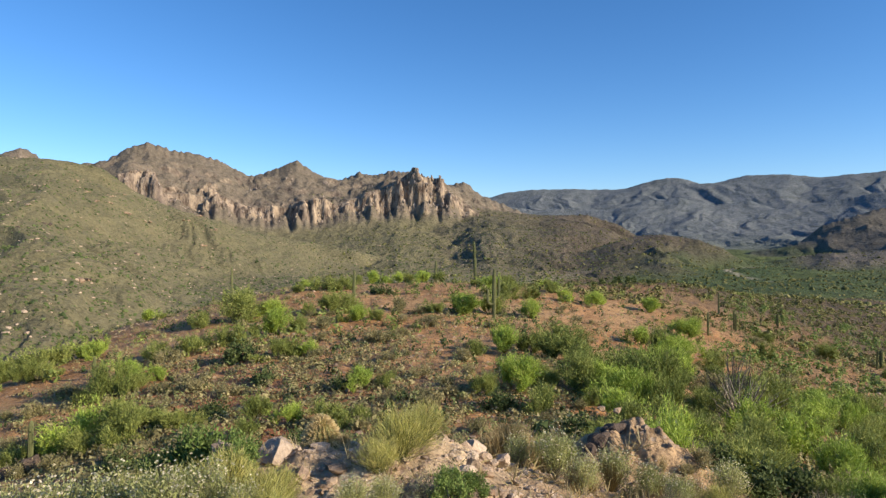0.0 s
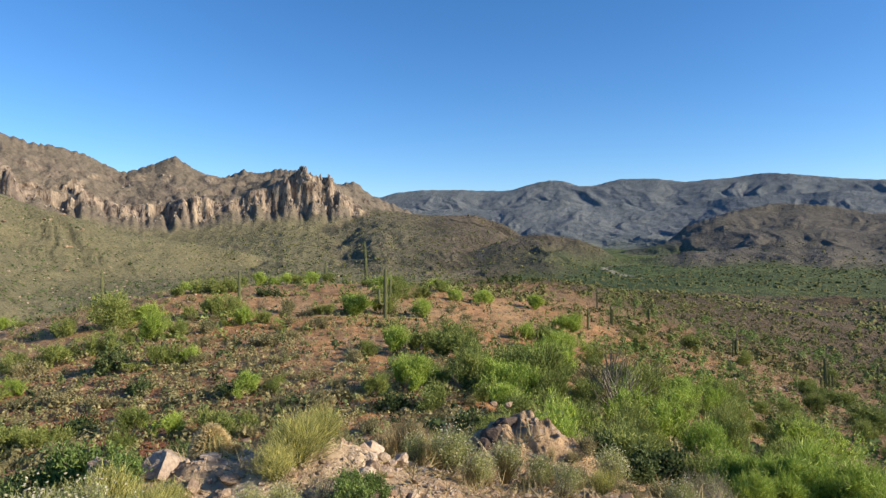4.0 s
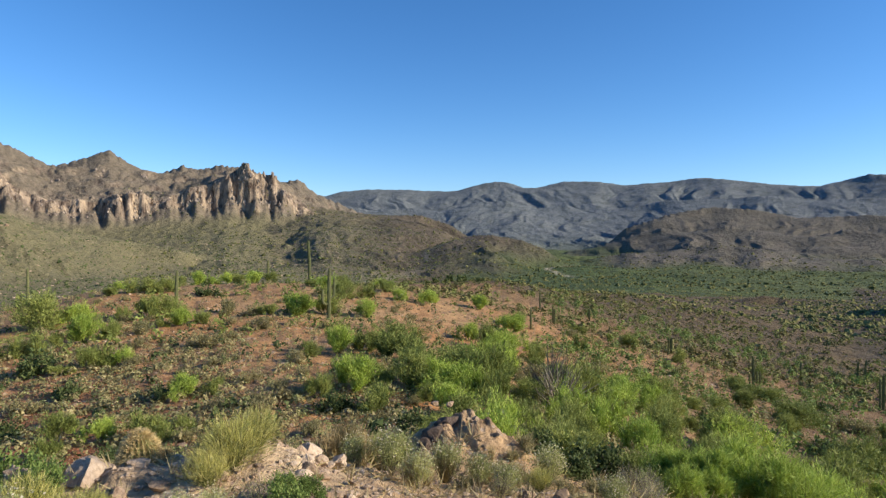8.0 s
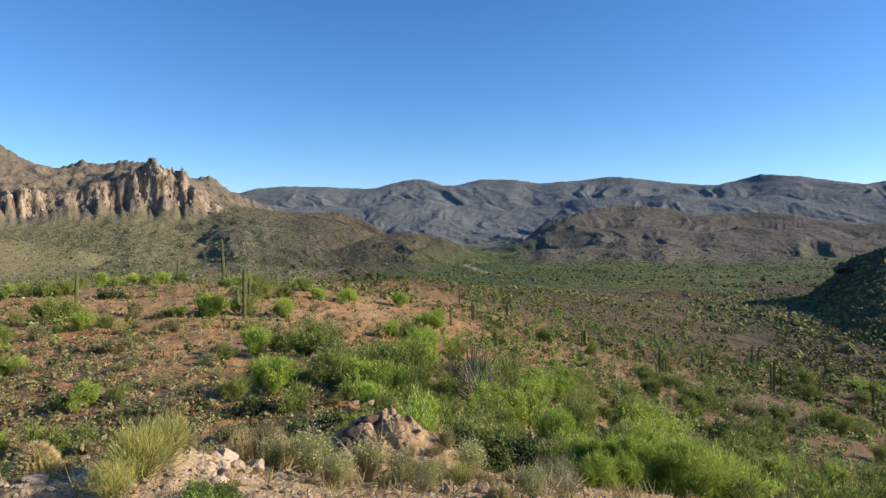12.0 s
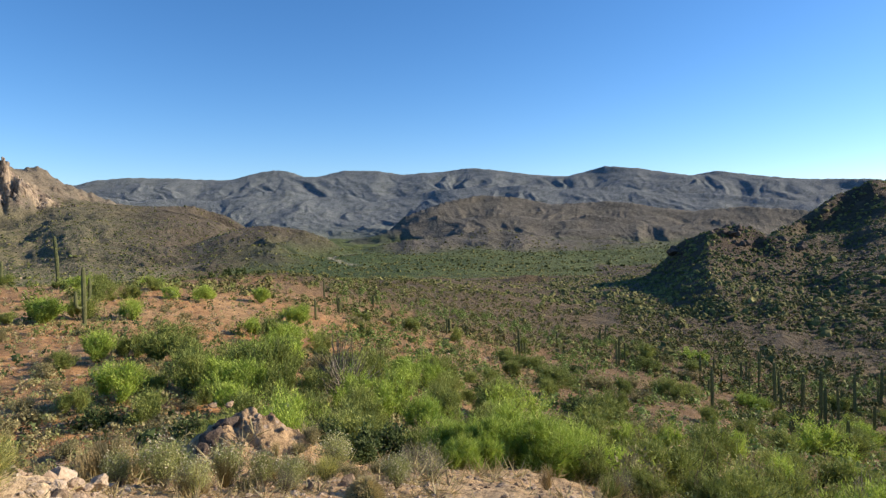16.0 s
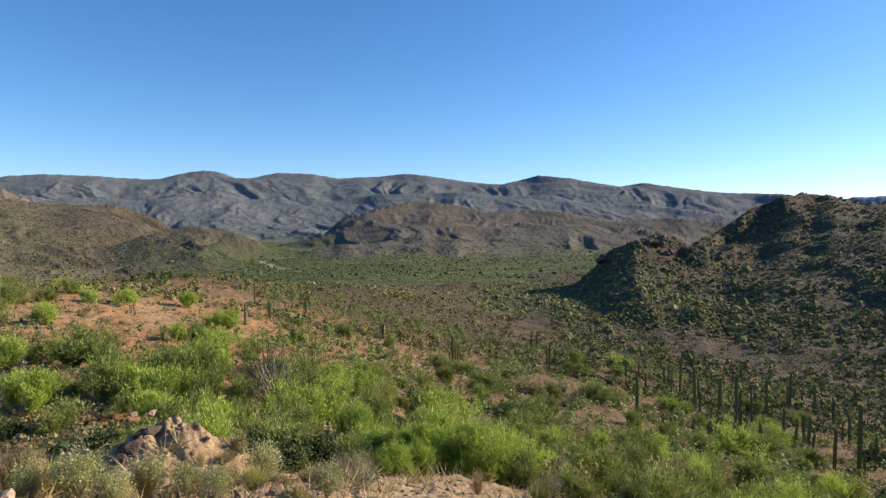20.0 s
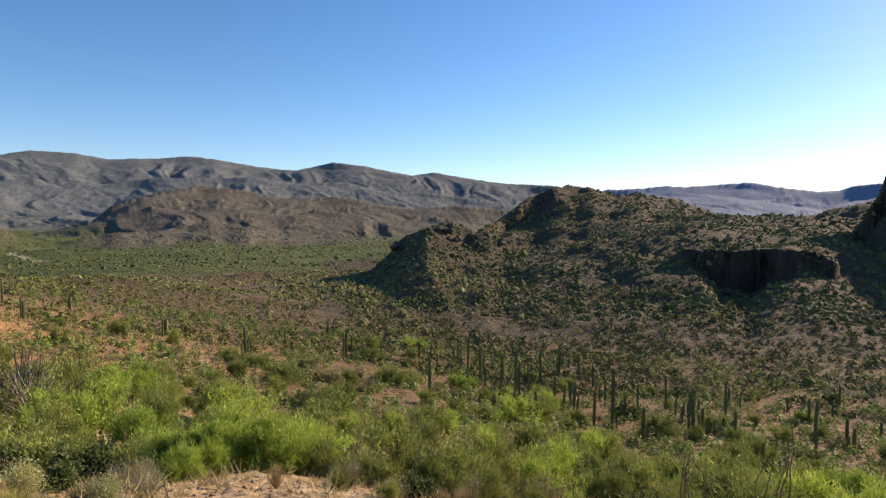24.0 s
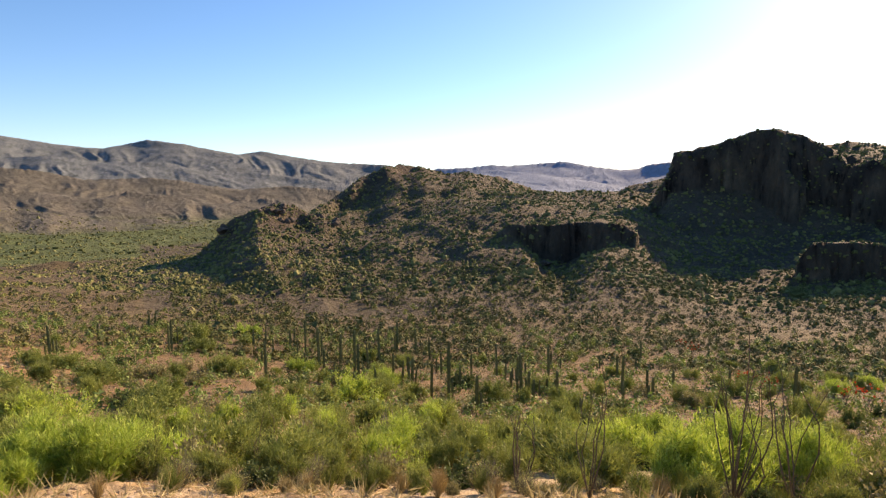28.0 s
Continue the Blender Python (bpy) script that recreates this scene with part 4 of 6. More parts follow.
# ---------------------------------------------------------------- cacti
def ribbed(path, radius, ribs=13, tip=0.35):
    """A ribbed column along a path with a domed end."""
    path = np.asarray(path, float)
    k, n = len(path), ribs * 2
    along = np.gradient(path, axis=0)
    along /= np.linalg.norm(along, axis=1, keepdims=True)
    side = np.cross(along, np.array([0.12, 0.97, 0.2]))
    side /= np.linalg.norm(side, axis=1, keepdims=True)
    other = np.cross(along, side)
    ang = np.arange(n) * 2 * np.pi / n
    rib = np.where(np.arange(n) % 2 == 0, 1.0, 0.82)
    ring = (side[:, None] * np.cos(ang)[:, None] + other[:, None] * np.sin(ang)[:, None]) * rib[:, None]
    verts = (path[:, None] + ring * np.asarray(radius)[:, None, None]).reshape(-1, 3)
    base = np.arange(k - 1)[:, None] * n
    j = np.arange(n)
    j2 = (j + 1) % n
    faces = np.stack([base + j, base + j2, base + n + j2, base + n + j], -1).reshape(-1, 4)
    cap = np.stack([(k - 1) * n + j[0::2], (k - 1) * n + j[1::2], (k - 1) * n + (j[1::2] + 1) % n, np.full(ribs, k * n)], -1)
    return np.vstack([verts, path[-1:] + along[-1:] * radius[-1] * 0.3]), np.vstack([faces, cap])


def saguaro(x, y, height, arms, seed):
    rng = random.Random(seed)
    height *= 1.0 if arms == 2 else 1.22
    girth = (0.11 + 0.018 * height) * rng.uniform(0.85, 1.1)
    thing = tagged(new("saguaro"), "tall green ribbed saguaro cactus with upturned arms" if arms else "single green ribbed saguaro column among desert scrub", "cactus", "saguaros")
    lean = (rng.gauss(0, 0.02), rng.gauss(0, 0.02))
    u = np.array([0, 0.08, 0.25, 0.5, 0.75, 0.9, 0.96, 0.99, 1.0])
    path = np.column_stack([lean[0] * height * u ** 2, lean[1] * height * u ** 2, height * u])
    radius = girth * np.array([0.8, 0.86, 0.95, 1.0, 0.95, 0.84, 0.68, 0.42, 0.15])
    part("trunk", mesh_of("trunk", *ribbed(path, radius), CACTUS), thing)
    for k in range(arms):
        turn = rng.uniform(0, 360) if k > 1 else 10 + 180 * k + rng.uniform(-15, 15)
        low = height * (rng.uniform(0.30, 0.5) if arms < 3 else rng.uniform(0.08, 0.4))
        reach, rise = girth * rng.uniform(2.7, 3.4), height * rng.uniform(0.2, 0.38)
        c, s = math.cos(radians(turn)), math.sin(radians(turn))
        shape = np.array([(0, 0), (0.55, -0.06), (0.92, 0.06), (1.0, 0.3), (1.0, 0.65), (1.0, 0.9), (1.0, 0.97), (1.0, 1.0)])
        apath = np.column_stack([c * reach * shape[:, 0], s * reach * shape[:, 0], low + rise * shape[:, 1]])
        ar = girth * 0.7 * np.array([0.7, 0.8, 0.92, 1, 1, 0.85, 0.55, 0.2])
        part("arm", mesh_of("arm", *ribbed(apath, ar, 10), CACTUS), thing)
    thing.matrix_basis = pose(x, y, ground_at(x, y) - 0.15, 0, 0, rng.uniform(0, 360) if arms != 2 else 0)


def barrel_cactus(x, y, wide, tall, seed):
    rng = np.random.default_rng(seed)
    thing = tagged(new("barrel_cactus"), "stout barrel cactus bristling with straw-yellow spines on rubble", "cactus")
    u = np.linspace(0, 1, 11)
    path = np.column_stack([u * 0, u * 0, tall * u])
    prof = wide / 2 * np.array([0.72, 0.86, 0.95, 1.0, 1.0, 0.98, 0.92, 0.82, 0.66, 0.42, 0.16])
    part("body", mesh_of("body", *ribbed(path, prof, 18), BARREL_SKIN), thing)
    n = 5200
    rib = rng.integers(0, 18, n) * 2 * np.pi / 18 + rng.normal(0, 0.02, n)
    h = rng.uniform(0.02, 1, n) ** 0.85
    rad = np.interp(h, u, prof)
    q = np.column_stack([np.cos(rib) * rad, np.sin(rib) * rad, h * tall])
    out = np.column_stack([np.cos(rib), np.sin(rib), (h - 0.35) * 1.4]) + rng.normal(0, 0.55, (n, 3))
    tagged(part("spine_coat", mesh_of("spine_coat", *leaves(q, out, 0.06, 0.006, rng), SPINE), thing), kind="stuff")
    thing.matrix_basis = pose(x, y, ground_at(x, y) - 0.05)


def ocotillo(x, y, height, wands, spread, seed, bloom=True):
    rng = np.random.default_rng(seed)
    thing = tagged(new("ocotillo"), "ocotillo with long thorny grey wands and red flower tips" if bloom else "bare grey ocotillo wands fanning up from one foot", "ocotillo", "ocotillos")
    paths = sprays(rng, wands, spread, height, 0.75, 9)
    wob = rng.normal(0, 0.012 * height, paths.shape) * np.linspace(0, 1, 9)[None, :, None]
    paths = paths + wob
    taper = np.linspace(1, 0.35, 9)[None] * 0.016 * rng.uniform(0.7, 1.3, (wands, 1))
    for k in range(wands):
        part("wand", mesh_of("wand", *tubes(paths[k:k + 1], taper[k:k + 1], 5), TWIG), thing)
    q, d = foliage(rng, paths, 30 * wands, 0.15, 0.008, 0.2)
    part("foliage", mesh_of("foliage", *leaves(q, d, 0.035, 0.014, rng), LEAF_DARK), thing)
    if bloom:
        tips = np.repeat(paths[:, -1], 14, 0)
        tagged(part("bloom", mesh_of("bloom", *leaves(tips + rng.normal(0, 0.03, tips.shape), rng.normal(size=tips.shape) * 0.4 + np.array([0, 0, 1]), 0.16, 0.07, rng), RED_BLOOM), thing), kind="stuff")
    thing.matrix_basis = pose(x, y, ground_at(x, y) - 0.05)


def bunch_grass(name, seed, blades, spread, height, mat, label):
    rng = np.random.default_rng(seed)
    thing = tagged(new(name), label, "grass")
    paths = sprays(rng, blades, spread, height, 0.8, 5)
    taper = np.array([1, 0.9, 0.7, 0.45, 0.1])[None] * 0.006 * rng.uniform(0.6, 1.4, (blades, 1))
    tagged(part("tuft", mesh_of("tuft", *tubes(paths, taper, 3), mat), thing), kind="stuff")
    return thing

# ---------------------------------------------------------------- where the plants stand: x, y, width (saguaros: height, arms)
GREEN_SHRUBS_KNOLL = (
    (-24.0, 34.8, 1.6), (-36.8, 54.9, 3.0), (-38.3, 61.4, 6.0), (-19.6, 34.9, 4.4), (-24.2, 46.0, 2.9),
    (-16.6, 33.3, 3.6), (-24.2, 48.6, 3.0), (-42.0, 90.1, 2.8), (-22.6, 57.3, 4.6), (-24.2, 74.1, 6.0),
    (-9.4, 30.3, 1.6), (-10.0, 34.4, 1.8), (-16.5, 62.7, 3.4), (-13.1, 51.4, 3.2), (-7.9, 32.3, 1.7),
    (-22.9, 104.6, 2.3), (-18.1, 94.3, 5.1), (-5.8, 31.6, 2.5), (-13.4, 74.0, 3.6), (-9.1, 68.7, 3.1),
    (-5.1, 39.5, 2.5), (-11.8, 105.9, 3.3), (-7.7, 108.2, 2.9), (-3.3, 107.9, 3.9), (2.4, 74.6, 5.3),
    (7.8, 101.5, 4.5), (4.8, 50.6, 3.6), (9.9, 91.0, 4.9), (4.2, 36.7, 3.3),
)
GREEN_SHRUBS_SADDLE = (
    (5.4, 41.2, 4.1), (10.1, 74.3, 3.3), (5.2, 32.8, 2.6), (19.4, 115.9, 4.2), (17.3, 101.5, 3.3),
    (8.8, 47.9, 5.1), (17.9, 92.4, 3.3), (10.8, 53.0, 4.8), (7.8, 36.9, 3.3), (21.9, 90.0, 3.2),
    (22.9, 93.6, 3.2), (9.4, 36.0, 3.9), (11.0, 39.8, 3.9), (10.1, 34.4, 3.1), (20.2, 64.9, 2.9),
    (14.3, 44.6, 3.6), (30.9, 94.1, 3.8), (13.0, 38.3, 3.8), (14.8, 41.5, 3.0), (21.4, 58.5, 3.7),
    (23.9, 62.7, 4.7), (29.3, 76.6, 4.8), (32.4, 82.6, 4.6), (24.0, 40.2, 3.8), (27.2, 45.3, 4.9),
    (27.0, 32.3, 5.0), (57.1, 63.0, 6.5), (49.9, 51.2, 5.7), (26.4, 24.4, 4.4),
)
GREEN_SHRUBS_BASIN = (
    (39.2, 34.5, 5.0), (83.5, 65.1, 5.3), (93.2, 72.6, 6.1), (66.3, 47.8, 4.9), (72.8, 49.5, 4.4),
    (97.5, 65.2, 5.0), (108.8, 72.7, 6.5), (32.2, 20.2, 3.9), (66.4, 38.4, 4.0), (78.8, 45.1, 4.4),
    (53.2, 27.1, 3.7), (82.3, 41.0, 4.4), (60.7, 28.1, 6.2), (103.1, 44.5, 5.2), (66.1, 28.0, 5.8),
    (39.7, 16.8, 3.8), (78.6, 31.5, 6.4), (40.6, 13.0, 3.4), (80.7, 20.9, 3.7), (21.1, 5.3, 2.1),
    (63.4, 13.4, 3.5), (27.9, 4.6, 2.5), (78.5, 10.1, 4.2), (44.6, 4.1, 3.2), (30.7, 0.6, 2.4),
    (81.7, -12.8, 4.0), (89.1, -19.3, 3.6), (84.6, -24.4, 4.0), (91.1, -30.1, 4.2),
)
DARK_SHRUBS = (
    (-9.2, 90.4, 4.0), (36.4, 144.5, 2.4), (38.6, 142.0, 2.0), (40.3, 145.4, 2.6), (42.0, 143.0, 2.2), (43.9, 145.2, 2.5), (46.0, 142.4, 2.1), (48.2, 143.4, 1.9), (34.4, 143.0, 1.8), (2.9, 33.1, 1.8), (5.6, 25.4, 1.6),
    (-6.3, 40.0, 1.8), (-16.5, 51.8, 2.8), (-12.3, 43.6, 2.0), (-13.4, 36.7, 2.0), (-7.9, 25.8, 1.7), (-6.5, 28.2, 1.6), (-9.4, 23.2, 1.5), (-4.2, 26.6, 1.3), (-12.3, 25.2, 1.8), (-6.2, 23.2, 1.1), (-14.8, 28.6, 1.7), (64.1, 61.4, 3.1),
    (20.6, 18.2, 2.2),
)
DRY_SHRUBS = (
    (-10.3, 51.2, 1.6), (-12.1, 64.5, 2.3), (-5.8, 56.4, 3.0), (-1.6, 41.7, 1.5), (1.5, 47.3, 2.3),
    (-4.0, 47.5, 1.7), (19.5, 46.5, 2.5), (-5.4, 75.9, 3.4), (-2.6, 73.4, 2.3), (-1.7, 65.3, 2.3),
    (0.5, 36.1, 1.3), (-3.0, 36.0, 1.3), (-14.5, 42.0, 2.3), (-17.5, 43.8, 2.0), (-23.9, 54.9, 2.5),
    (-20.1, 44.3, 1.6), (-20.7, 60.1, 2.7), (-28.9, 48.3, 2.2), (-28.3, 43.4, 1.9), (-4.0, 30.5, 1.1),
    (-2.2, 29.0, 1.0), (-0.7, 33.8, 1.5), (1.8, 42.2, 1.5), (37.1, 28.5, 4.0), (26.8, 53.1, 3.2),
    (32.4, 58.8, 3.0), (56.8, 50.7, 3.3), (63.9, 51.5, 2.8), (33.3, 25.8, 2.5), (30.3, 29.9, 2.0),
    (70.3, -7.2, 3.5), (77.0, -2.2, 3.3),
)
GREY_SHRUBS = (
    (16.5, 34.9, 3.4), (18.2, 38.7, 3.4), (33.2, 13.0, 1.9),
)
SAGUAROS_KNOLL = (
    (-21.4, 32.5, 2.1, 0), (-28.8, 51.8, 1.7, 0), (-33.7, 100.6, 4.5, 0), (-11.8, 83.5, 3.5, 0), (-1.3, 111.3, 3.3, 0),
    (5.7, 111.2, 6.3, 1), (5.8, 71.3, 6.0, 2), (34.9, 82.7, 2.6, 0), (46.9, 107.0, 3.1, 0), (44.3, 95.7, 2.5, 0),
    (44.2, 94.9, 2.3, 0), (57.9, 109.0, 1.8, 0), (57.6, 108.1, 2.1, 0), (59.5, 86.1, 2.3, 0), (61.0, 87.6, 2.1, 0),
    (61.1, 87.5, 2.3, 0), (61.6, 70.2, 3.8, 3), (64.7, 72.5, 1.9, 0), (86.0, 87.2, 2.1, 0),
)
SAGUAROS_FLAT = (
    (98.2, 87.3, 2.9, 0), (103.7, 90.7, 3.0, 0), (79.3, 67.0, 3.7, 0), (80.5, 67.5, 4.2, 0), (87.7, 72.3, 2.5, 0),
    (85.4, 63.9, 2.4, 0), (102.5, 59.7, 3.0, 0), (113.7, 62.7, 3.8, 0), (114.2, 62.9, 4.5, 0), (89.8, 47.2, 5.3, 0),
    (92.0, 44.5, 4.4, 0), (96.9, 46.7, 4.2, 0), (87.0, 39.7, 5.9, 0), (75.4, 33.9, 4.9, 3), (93.8, 40.5, 3.9, 0),
    (100.7, 41.3, 5.2, 0), (90.3, 34.7, 2.8, 0), (109.3, 41.2, 5.5, 3), (79.8, 29.3, 3.0, 0),
)
SAGUAROS_BASIN = (
    (68.5, 21.6, 3.5, 0), (65.6, 18.7, 5.8, 0), (58.3, 13.8, 3.0, 0), (57.3, 13.1, 1.7, 0), (66.4, 13.2, 2.8, 2),
    (79.8, 14.3, 1.9, 0), (69.8, 11.3, 3.6, 3), (67.0, 9.6, 2.3, 0), (74.3, 9.9, 1.7, 0), (75.9, 9.2, 1.7, 0),
    (76.0, 8.3, 1.6, 0), (54.8, 3.7, 1.7, 4), (69.8, 0.2, 2.0, 0), (77.0, -2.5, 2.7, 0), (73.7, -3.0, 2.2, 3),
    (85.4, -12.7, 2.2, 0), (70.7, -16.7, 4.1, 1),
)


def at(turn, r):
    return r * math.sin(radians(turn)), r * math.cos(radians(turn))


for i, (x, y, h, arms) in enumerate(SAGUAROS_KNOLL + SAGUAROS_FLAT + SAGUAROS_BASIN):
    saguaro(x, y, h, arms, 100 + i)

# shrubs seen across the slope
def pair(name, seed, stems, count, leaf, mat, bark, label, **more):
    """A bush with fine leaves, and the same kind with fewer, larger leaf sprays for the far slopes."""
    return (shrub(name, seed, stems, count, leaf, mat, bark, label, steps=5, plain=True, **more),
            shrub(name, seed + 500, stems // 3, count // 3, (leaf[0] * 1.3, leaf[1] * 1.7), mat, bark, label, steps=5, plain=True, **more))


CREOSOTE = [pair("creosote_bush", 200 + k, 24, 9000, (0.038, 0.0060), LEAF_GREEN, TWIG, "rounded olive-green creosote bush on red desert soil", height=0.50 + 0.035 * k, wild=0.36, fuzz=0.06, twig=0.007, lobes=6 + k, group="green shrubs") for k in range(4)]
PALO = [pair("palo_verde", 220 + k, 24, 9000, (0.038, 0.0058), LEAF_BRIGHT, GREEN_BARK, "bright yellow-green palo verde shrub in spring leaf", height=0.54, wild=0.36, fuzz=0.055, twig=0.008, lobes=7 + k, group="green shrubs") for k in range(3)]
JOJOBA = [pair("jojoba_bush", 240 + k, 24, 1500, (0.052, 0.026), LEAF_DARK, TWIG, "dense dark-green jojoba bush on the stony slope", height=0.5, start=0.15, lobes=8, group="dark shrubs") for k in range(2)]
BURSAGE = [pair("bursage", 260 + k, 24, 2600, (0.034, 0.012), LEAF_OLIVE, TWIG_GREY, "low olive-brown bursage shrub, half dry", height=0.42, start=0.2, lobes=7, wild=0.55, group="dry shrubs") for k in range(3)]
BARE = [pair("grey_bush", 280 + k, 70, 500, (0.018, 0.006), LEAF_GREY, TWIG_GREY, "leafless grey bush of fine dry twigs", height=0.7, twig=0.009, group="bare shrubs") for k in range(2)]
plant_all(CREOSOTE[:3] + PALO[:2], GREEN_SHRUBS_KNOLL, 1)
plant_all(CREOSOTE[1:] + PALO, GREEN_SHRUBS_SADDLE, 2)
plant_all(CREOSOTE + PALO[:1] + JOJOBA[:1], GREEN_SHRUBS_BASIN, 3)
plant_all(CREOSOTE + PALO[:1], [(x + 0.62 * w, y + 0.2 * w, 0.68 * w) for x, y, w in GREEN_SHRUBS_KNOLL if w > 2.4], 7)
plant_all(CREOSOTE, [(x - 0.6 * w, y - 0.3 * w, 0.55 * w) for x, y, w in GREEN_SHRUBS_KNOLL if w > 2.8], 8)
plant_all(JOJOBA, DARK_SHRUBS, 4)
plant_all(BURSAGE, DRY_SHRUBS, 5)
plant_all(BARE, GREY_SHRUBS, 6)


def spread_out(seed, count, turns, reach, gap):
    """Random places on the slope, no two nearer than the gap."""
    rng = random.Random(seed)
    found = []
    for _ in range(count * 30):
        if len(found) == count:
            break
        x, y = at(rng.uniform(*turns), math.exp(rng.uniform(math.log(reach[0]), math.log(reach[1]))))
        if all((x - a) ** 2 + (y - b) ** 2 > gap * gap for a, b in found):
            found.append((x, y))
    return found


rng = random.Random(9)
plant_all(BURSAGE, [(x, y, rng.uniform(0.7, 1.5)) for x, y in spread_out(11, 210, (-40, 32), (16, 110), 1.8)], 12)
plant_all(CREOSOTE + PALO[:1] + JOJOBA[:1] + BURSAGE[:2], [(x, y, rng.uniform(1.1, 2.3)) for x, y in spread_out(13, 165, (14, 116), (14, 45), 1.9)], 14)
plant_all(CREOSOTE + PALO[:1], [(x, y, rng.uniform(1.8, 3.4)) for x, y in spread_out(17, 46, (19, 40), (22, 64), 3.2)], 18)
plant_all(CREOSOTE + JOJOBA[:1] + BURSAGE[:2], [(x, y, rng.uniform(1.5, 3.2)) for x, y in spread_out(15, 120, (26, 116), (45, 115), 3.4)], 16)

plant_all(CREOSOTE + PALO + BURSAGE[:1], [(x, y, rng.uniform(1.6, 3.0)) for x, y in spread_out(21, 60, (46, 113), (17, 44), 3.0)], 22)

g = random.Random(23)
for i, (x, y) in enumerate(spread_out(25, 44, (56, 96), (68, 125), 2.6)):
    saguaro(x, y, g.uniform(1.6, 4.2), g.choice((0, 0, 0, 0, 1, 3)), 600 + i)

# ---------------------------------------------------------------- the foreground
BIG_PALO = shrub("palo_verde", 301, 90, 30000, (0.062, 0.0042), LEAF_BRIGHT, GREEN_BARK, "large yellow-green palo verde with feathery twigs below the lookout", "tree", height=0.62, fuzz=0.045, twig=0.005, start=0.35, lobes=26, wild=0.45)
MID_PALO = shrub("palo_verde", 302, 90, 13000, (0.070, 0.0052), LEAF_BRIGHT, GREEN_BARK, "airy yellow-green palo verde on the slope", "tree", height=0.75, fuzz=0.05, twig=0.006, lobes=20, wild=0.45)
NEAR_GREEN = [shrub("creosote_bush", 310 + k, 80, 7500, (0.062, 0.0070), LEAF_GREEN, TWIG, "feathery olive-green creosote bush near the lookout", height=0.7, fuzz=0.05, twig=0.006, lobes=8, wild=0.4) for k in range(2)]
NEAR_DARK = shrub("jojoba_bush", 320, 60, 4200, (0.050, 0.026), LEAF_DARK, TWIG, "dense dark-green jojoba with leathery leaves", height=0.55, start=0.25, fuzz=0.06, lobes=7)
NEAR_GREY = shrub("grey_bush", 321, 130, 900, (0.03, 0.012), LEAF_GREY, TWIG_GREY, "silver-grey dry bush of tangled twigs", height=0.7, twig=0.005)
BRITTLE = [shrub("brittlebush", 330 + k, 110, 4500, (0.042, 0.011), LEAF_GREY, TWIG_GREY, "grey-green brittlebush topped with cream flower heads", height=0.78, fuzz=0.045, twig=0.004, kids=130, kid_mat=PETAL, wild=0.45, lean=0.8) for k in range(2)]
BROOM = shrub("broom_bush", 340, 260, 4200, (0.11, 0.0036), BROOM_LEAF, GREEN_BARK, "upright yellow-green broom bush of thin straw stems", height=0.62, fuzz=0.025, twig=0.0042, wild=0.2, lean=1.0)
LEAFY = shrub("leafy_bush", 341, 60, 6500, (0.038, 0.015), LEAF_FRESH, TWIG, "leafy green bush with broad pale-edged leaves", height=0.65, fuzz=0.05, lobes=10, wild=0.5)
GRASS = bunch_grass("bunch_grass", 350, 170, 0.42, 0.8, STRAW, "clump of long pale dry grass bending over")
GREEN_GRASS = bunch_grass("bunch_grass", 351, 150, 0.40, 0.75, LEAF_GREEN, "clump of green bunch grass beside the rocks")
